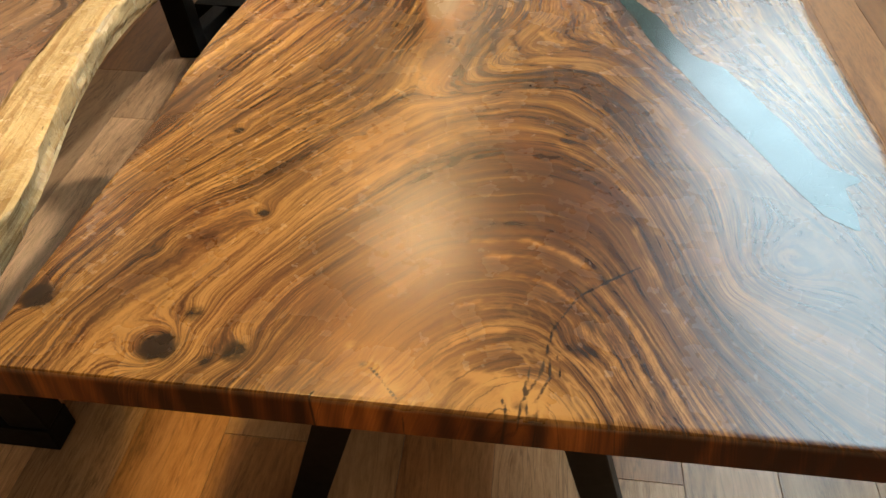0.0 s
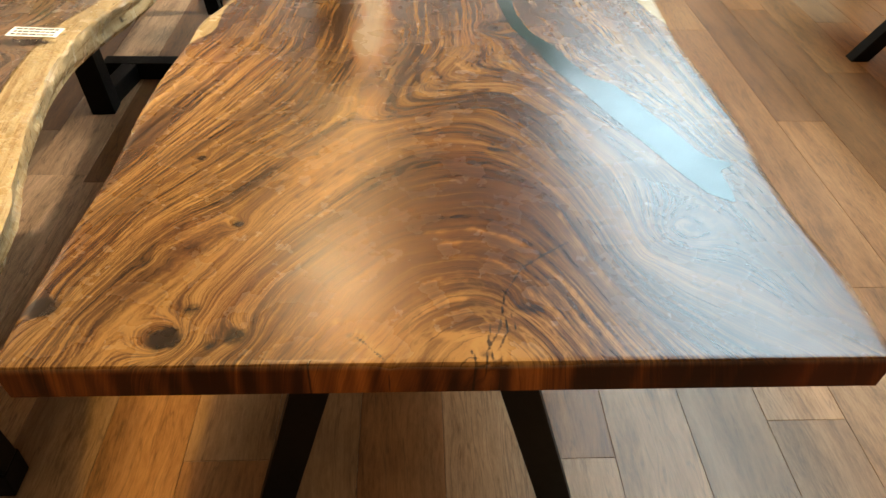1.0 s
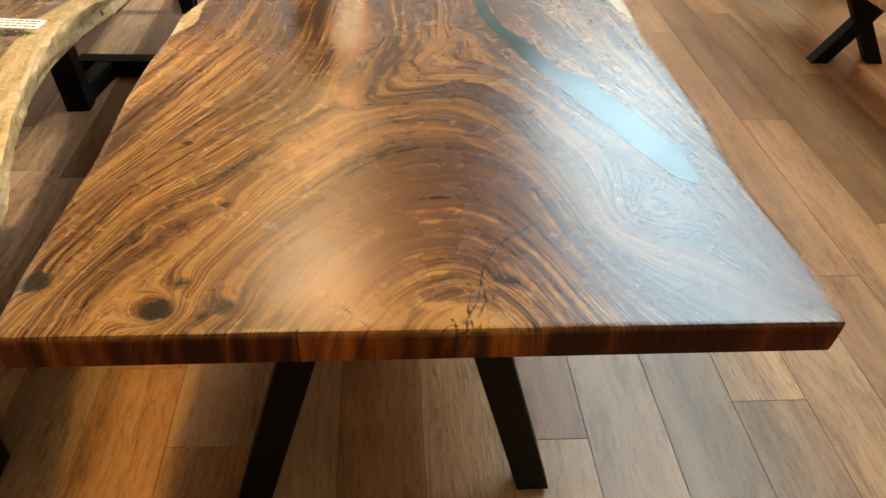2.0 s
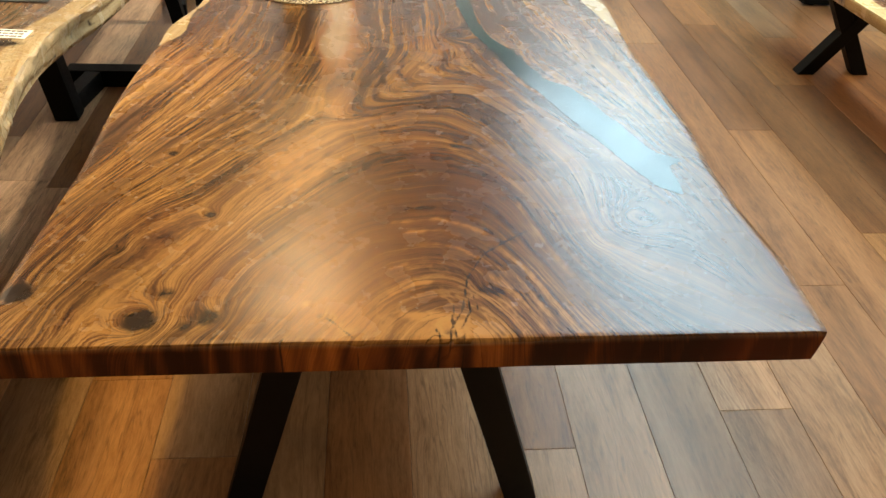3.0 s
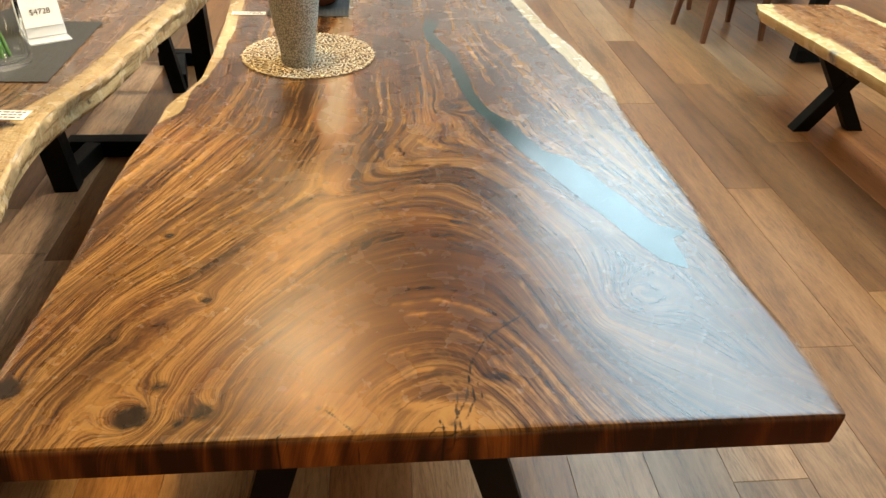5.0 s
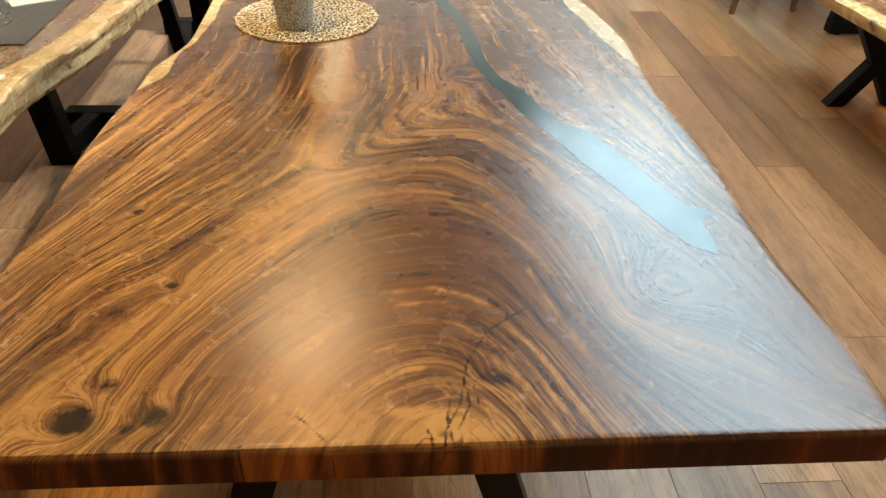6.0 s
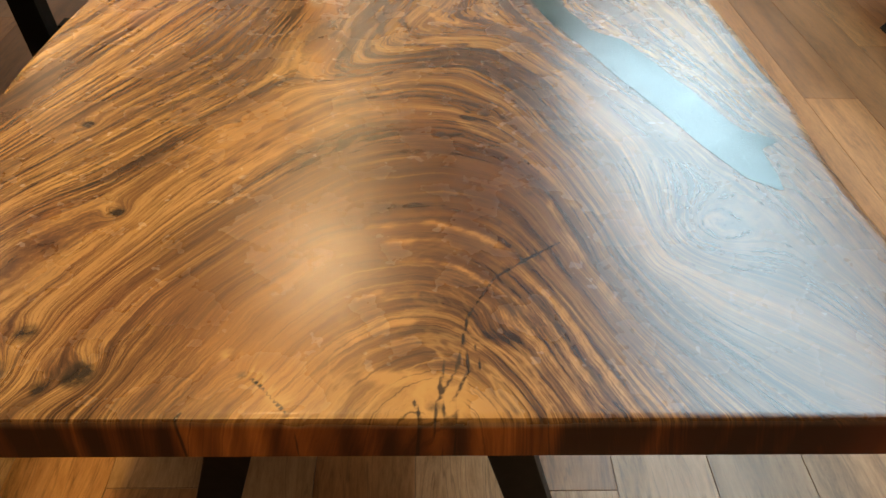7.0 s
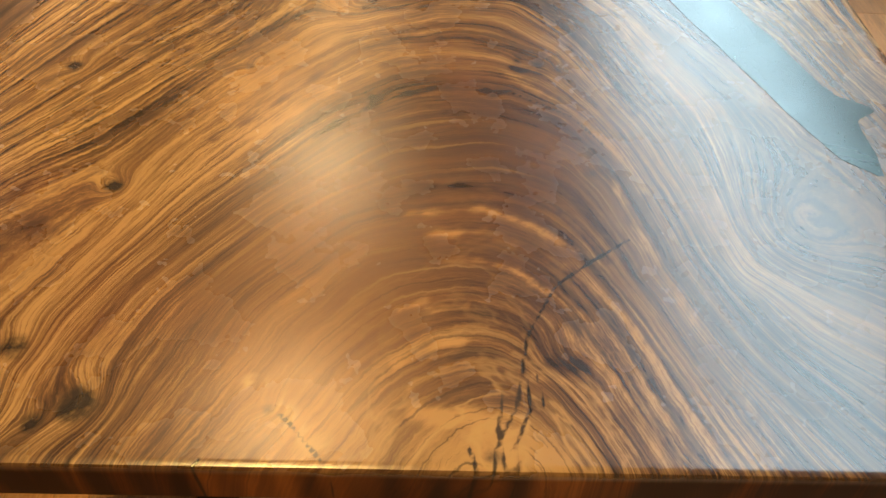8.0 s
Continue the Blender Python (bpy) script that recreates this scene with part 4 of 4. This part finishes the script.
def cloth(name, x0, x1, y0, y1, z, label, turn=0.0):
    bm = bmesh.new()
    nx, ny = 40, 40
    grid = [[bm.verts.new(((x0 + (x1 - x0) * i / nx), (y0 + (y1 - y0) * j / ny), 0.0015 + 0.0008 * noise.noise((i * 0.3, j * 0.3, 1)) + (0.0007 if i % 2 else 0))) for j in range(ny + 1)] for i in range(nx + 1)]
    for i in range(nx):
        for j in range(ny):
            bm.faces.new((grid[i][j], grid[i + 1][j], grid[i + 1][j + 1], grid[i][j + 1]))
    ob = part(name, bm, m_mat)
    ob.matrix_basis = pose(0, 0, z, 0, 0, turn)
    mod = ob.modifiers.new("thickness", "SOLIDIFY")
    mod.thickness = 0.0015
    return tagged(ob, label, "placemat")


def label_card(name, x, y, z, w, d, turn, lines, label):
    t = thing(name, label, "label", (x, y, z), turn)
    part("card", box(bmesh.new(), (-w / 2, -d / 2, 0), (w / 2, d / 2, 0.0008)), m_card, t)
    rng = random.Random(int(w * 1000))
    for k in range(lines):
        v = d * (0.5 - (k + 0.7) / (lines + 0.4))
        u = -w * 0.42
        while u < w * 0.36:
            step = rng.uniform(0.05, 0.13) * w
            part("print_bar", box(bmesh.new(), (u, v - d * 0.07, 0.0009), (min(u + step, w * 0.42), v + d * 0.07, 0.0013)), m_ink, t)
            u += step + 0.025 * w


def bowl():
    t = tagged(part("bowl", lathe(bmesh.new(), [(0.05, 0.0), (0.055, 0.006), (0.085, 0.03), (0.105, 0.065), (0.108, 0.09), (0.103, 0.09), (0.098, 0.065), (0.078, 0.034), (0.002, 0.014)], 56), m_bowl, smooth=True), "polished red-brown turned wooden bowl on a dark mat", "bowl")
    t.matrix_basis = pose(-0.185, 1.74, TOP + 0.006)


round_mat()
vase()
cloth("placemat", -0.328, -0.090, 1.60, 1.95, TOP + 0.0015, "charcoal woven rectangular placemat under a bowl")
bowl()
label_card("price_label", -0.383, 1.627, TOP + 0.001, 0.098, 0.030, 0, 2, "small white printed price label on the tabletop")

cloth("placemat", -1.20, -0.768, 1.085, 1.53, TOP + 0.0015, "charcoal woven rectangular placemat on the pale-edged table")
label_card("price_label", -0.797, 0.907, TOP + 0.001, 0.105, 0.044, -4, 3, "white printed price label on the pale-edged tabletop")


def glass_vase():
    c = (-0.905, 1.195, TOP + 0.005)
    t = thing("glass_vase", "clear cylindrical glass vase with green stems", "vase", c)
    glass = part("glass", lathe(bmesh.new(), [(0.057, 0.0), (0.065, 0.003), (0.068, 0.012), (0.067, 0.30), (0.0635, 0.30), (0.064, 0.02), (0.054, 0.014), (0.002, 0.012)], 56), m_glass, t, smooth=True)
    glass.visible_shadow = False
    rng = random.Random(3)
    for k in range(12):
        a, r = rng.uniform(0, 6.28), rng.uniform(0.01, 0.045)
        cu = bpy.data.curves.new("stem", "CURVE")
        cu.dimensions, cu.bevel_depth, cu.bevel_resolution = "3D", rng.uniform(0.0030, 0.0055), 2
        sp = cu.splines.new("BEZIER")
        sp.bezier_points.add(2)
        b = a + rng.uniform(1.8, 3.6)
        for p, co in zip(sp.bezier_points, ((r * math.cos(a), r * math.sin(a), 0.02), (0.4 * r * math.cos(b), 0.4 * r * math.sin(b), 0.17), (0.05 * math.cos(b), 0.05 * math.sin(b), 0.36))):
            p.co, p.handle_left_type, p.handle_right_type = co, "AUTO", "AUTO"
        cu.materials.append(m_stem)
        ob = new("stem", cu)
        ob.parent = t


glass_vase()


def sign_holder():
    t = thing("sign_holder", "clear acrylic sign holder with a white price sheet", "sign", (-0.868, 1.385, TOP + 0.004), 33)
    part("base", box(bmesh.new(), (-0.05, -0.045, 0.0), (0.05, 0.03, 0.004), 0.001), m_acrylic, t)
    lean = pose(0, 0.0, 0.006, -12, 0, 0)
    back = part("stand", box(bmesh.new(), (-0.05, -0.002, 0.0), (0.05, 0.002, 0.15), 0.001), m_acrylic, t)
    back.matrix_basis = lean
    sheet = part("sheet", box(bmesh.new(), (-0.047, -0.0045, 0.025), (0.047, -0.0035, 0.147)), m_card, t, "white printed price sheet")
    sheet.matrix_basis = lean
    txt = bpy.data.curves.new("price_text", "FONT")
    txt.body, txt.size, txt.extrude, txt.align_x = "$4728", 0.020, 0.0002, "CENTER"
    txt.materials.append(m_ink)
    ob = new("price_text", txt)
    ob.parent = t
    ob.matrix_basis = lean @ pose(0, -0.0052, 0.055, 90, 0, 0)
    for k, w in enumerate((0.06, 0.045, 0.06)):
        b = part("print_bar", box(bmesh.new(), (-w / 2, -0.0055, 0.095 + 0.014 * k), (w / 2, -0.0050, 0.101 + 0.014 * k)), m_ink, t)
        b.matrix_basis = lean


sign_holder()


# ---- the plank floor ----
def plank_floor():
    x0, x1, y0, y1, w, g = -5.0, 6.0, -4.0, FAR, 0.192, 0.0010
    base = part("floor", box(bmesh.new(), (x0 - 0.15, y0 - 0.15, -0.12), (x1 + 0.15, y1 + 0.15, -0.004)), m_gap)
    tagged(base, "wide brown oak plank floor with fine dark joints", "floor", kind="structure")
    # the first tone is oak with the light stripe between the tables in it
    LIT_OAK, PALE_OAK, TAN_OAK, WARM_OAK, MID_OAK, GREY_OAK, RUST_OAK = (2.05, 2.0, 1.88, 1), (1.22, 1.20, 1.14, 1), (1.12, 1.02, 0.88, 1), (1.05, 0.84, 0.58, 1), (0.84, 0.64, 0.45, 1), (0.84, 0.77, 0.67, 1), (0.66, 0.48, 0.33, 1)
    rng = random.Random(11)
    shared = {}
    rest_v, rest_f = [], []

    def shape(length):
        a, e = w / 2 - g / 2, 0.0007
        b = length / 2 - g / 2
        v = [(sx * a, sy * b, -0.0045) for sx, sy in ((-1, -1), (1, -1), (1, 1), (-1, 1))]
        v += [(sx * a, sy * b, -e) for sx, sy in ((-1, -1), (1, -1), (1, 1), (-1, 1))]
        v += [(sx * (a - e), sy * (b - e), 0.0) for sx, sy in ((-1, -1), (1, -1), (1, 1), (-1, 1))]
        f = [(8, 9, 10, 11)]
        for k in range(4):
            n = (k + 1) % 4
            f += [(k, n, n + 4, k + 4), (k + 4, n + 4, n + 8, k + 8)]
        return v, f

    # where the end joints of some rows lie, and the tone of their boards, towards and past that joint
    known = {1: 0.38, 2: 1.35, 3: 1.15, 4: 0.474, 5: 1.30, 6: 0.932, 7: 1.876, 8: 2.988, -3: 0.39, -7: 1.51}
    # light is in these tones: rows -8 to -4, 10 lit; -2 to 0 shaded
    tones = {-8: (LIT_OAK, PALE_OAK), -7: (LIT_OAK, LIT_OAK), -6: (LIT_OAK, LIT_OAK), -5: (WARM_OAK, PALE_OAK), -4: (WARM_OAK, WARM_OAK), -3: (MID_OAK, GREY_OAK), -2: (GREY_OAK, MID_OAK), -1: (GREY_OAK, MID_OAK), 0: (MID_OAK, TAN_OAK),
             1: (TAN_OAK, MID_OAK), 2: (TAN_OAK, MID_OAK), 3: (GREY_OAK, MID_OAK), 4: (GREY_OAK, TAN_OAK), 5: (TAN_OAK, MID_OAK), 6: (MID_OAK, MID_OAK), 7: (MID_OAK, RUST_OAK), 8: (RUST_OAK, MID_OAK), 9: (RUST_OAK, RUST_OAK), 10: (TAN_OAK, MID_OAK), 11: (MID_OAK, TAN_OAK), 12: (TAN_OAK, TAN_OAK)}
    first = math.floor((x0 - 0.05) / w)
    for c in range(first, math.ceil((x1 - 0.05) / w)):
        x = 0.047 + (c + 0.5) * w
        length = 1.8
        joint = known.get(c, rng.uniform(-0.9, 0.9))
        y = joint - length * 5
        while y < y1:
            a, b = max(y, y0), min(y + length, y1)
            y += length
            if b - a < 0.05 or x - w / 2 < x0 - 0.1 or x + w / 2 > x1 + 0.14:
                continue
            cx, cy, ln = x, (a + b) / 2, round(b - a, 3)
            if -2.4 < x < 4.2 and cy > -1.2 and cy < 8:
                if ln not in shared:
                    v, f = shape(ln)
                    me = bpy.data.meshes.new("plank")
                    me.from_pydata(v, [], f)
                    me.materials.append(m_floor)
                    shared[ln] = me
                ob = new("plank", shared[ln])
                ob.matrix_basis = pose(cx, cy, 0)
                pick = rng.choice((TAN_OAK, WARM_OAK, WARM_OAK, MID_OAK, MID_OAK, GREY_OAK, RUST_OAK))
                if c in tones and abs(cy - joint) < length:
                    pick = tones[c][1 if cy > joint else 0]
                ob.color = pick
                ob.parent = base
            else:
                v, f = shape(ln)
                k = len(rest_v)
                rest_v.extend((p[0] + cx, p[1] + cy, p[2]) for p in v)
                rest_f.extend(tuple(i + k for i in q) for q in f)
    me = bpy.data.meshes.new("planks")
    me.from_pydata(rest_v, [], rest_f)
    me.materials.append(m_floor)
    ob = new("planks", me)
    ob.parent = base
    ob["kind"] = "stuff"


plank_floor()
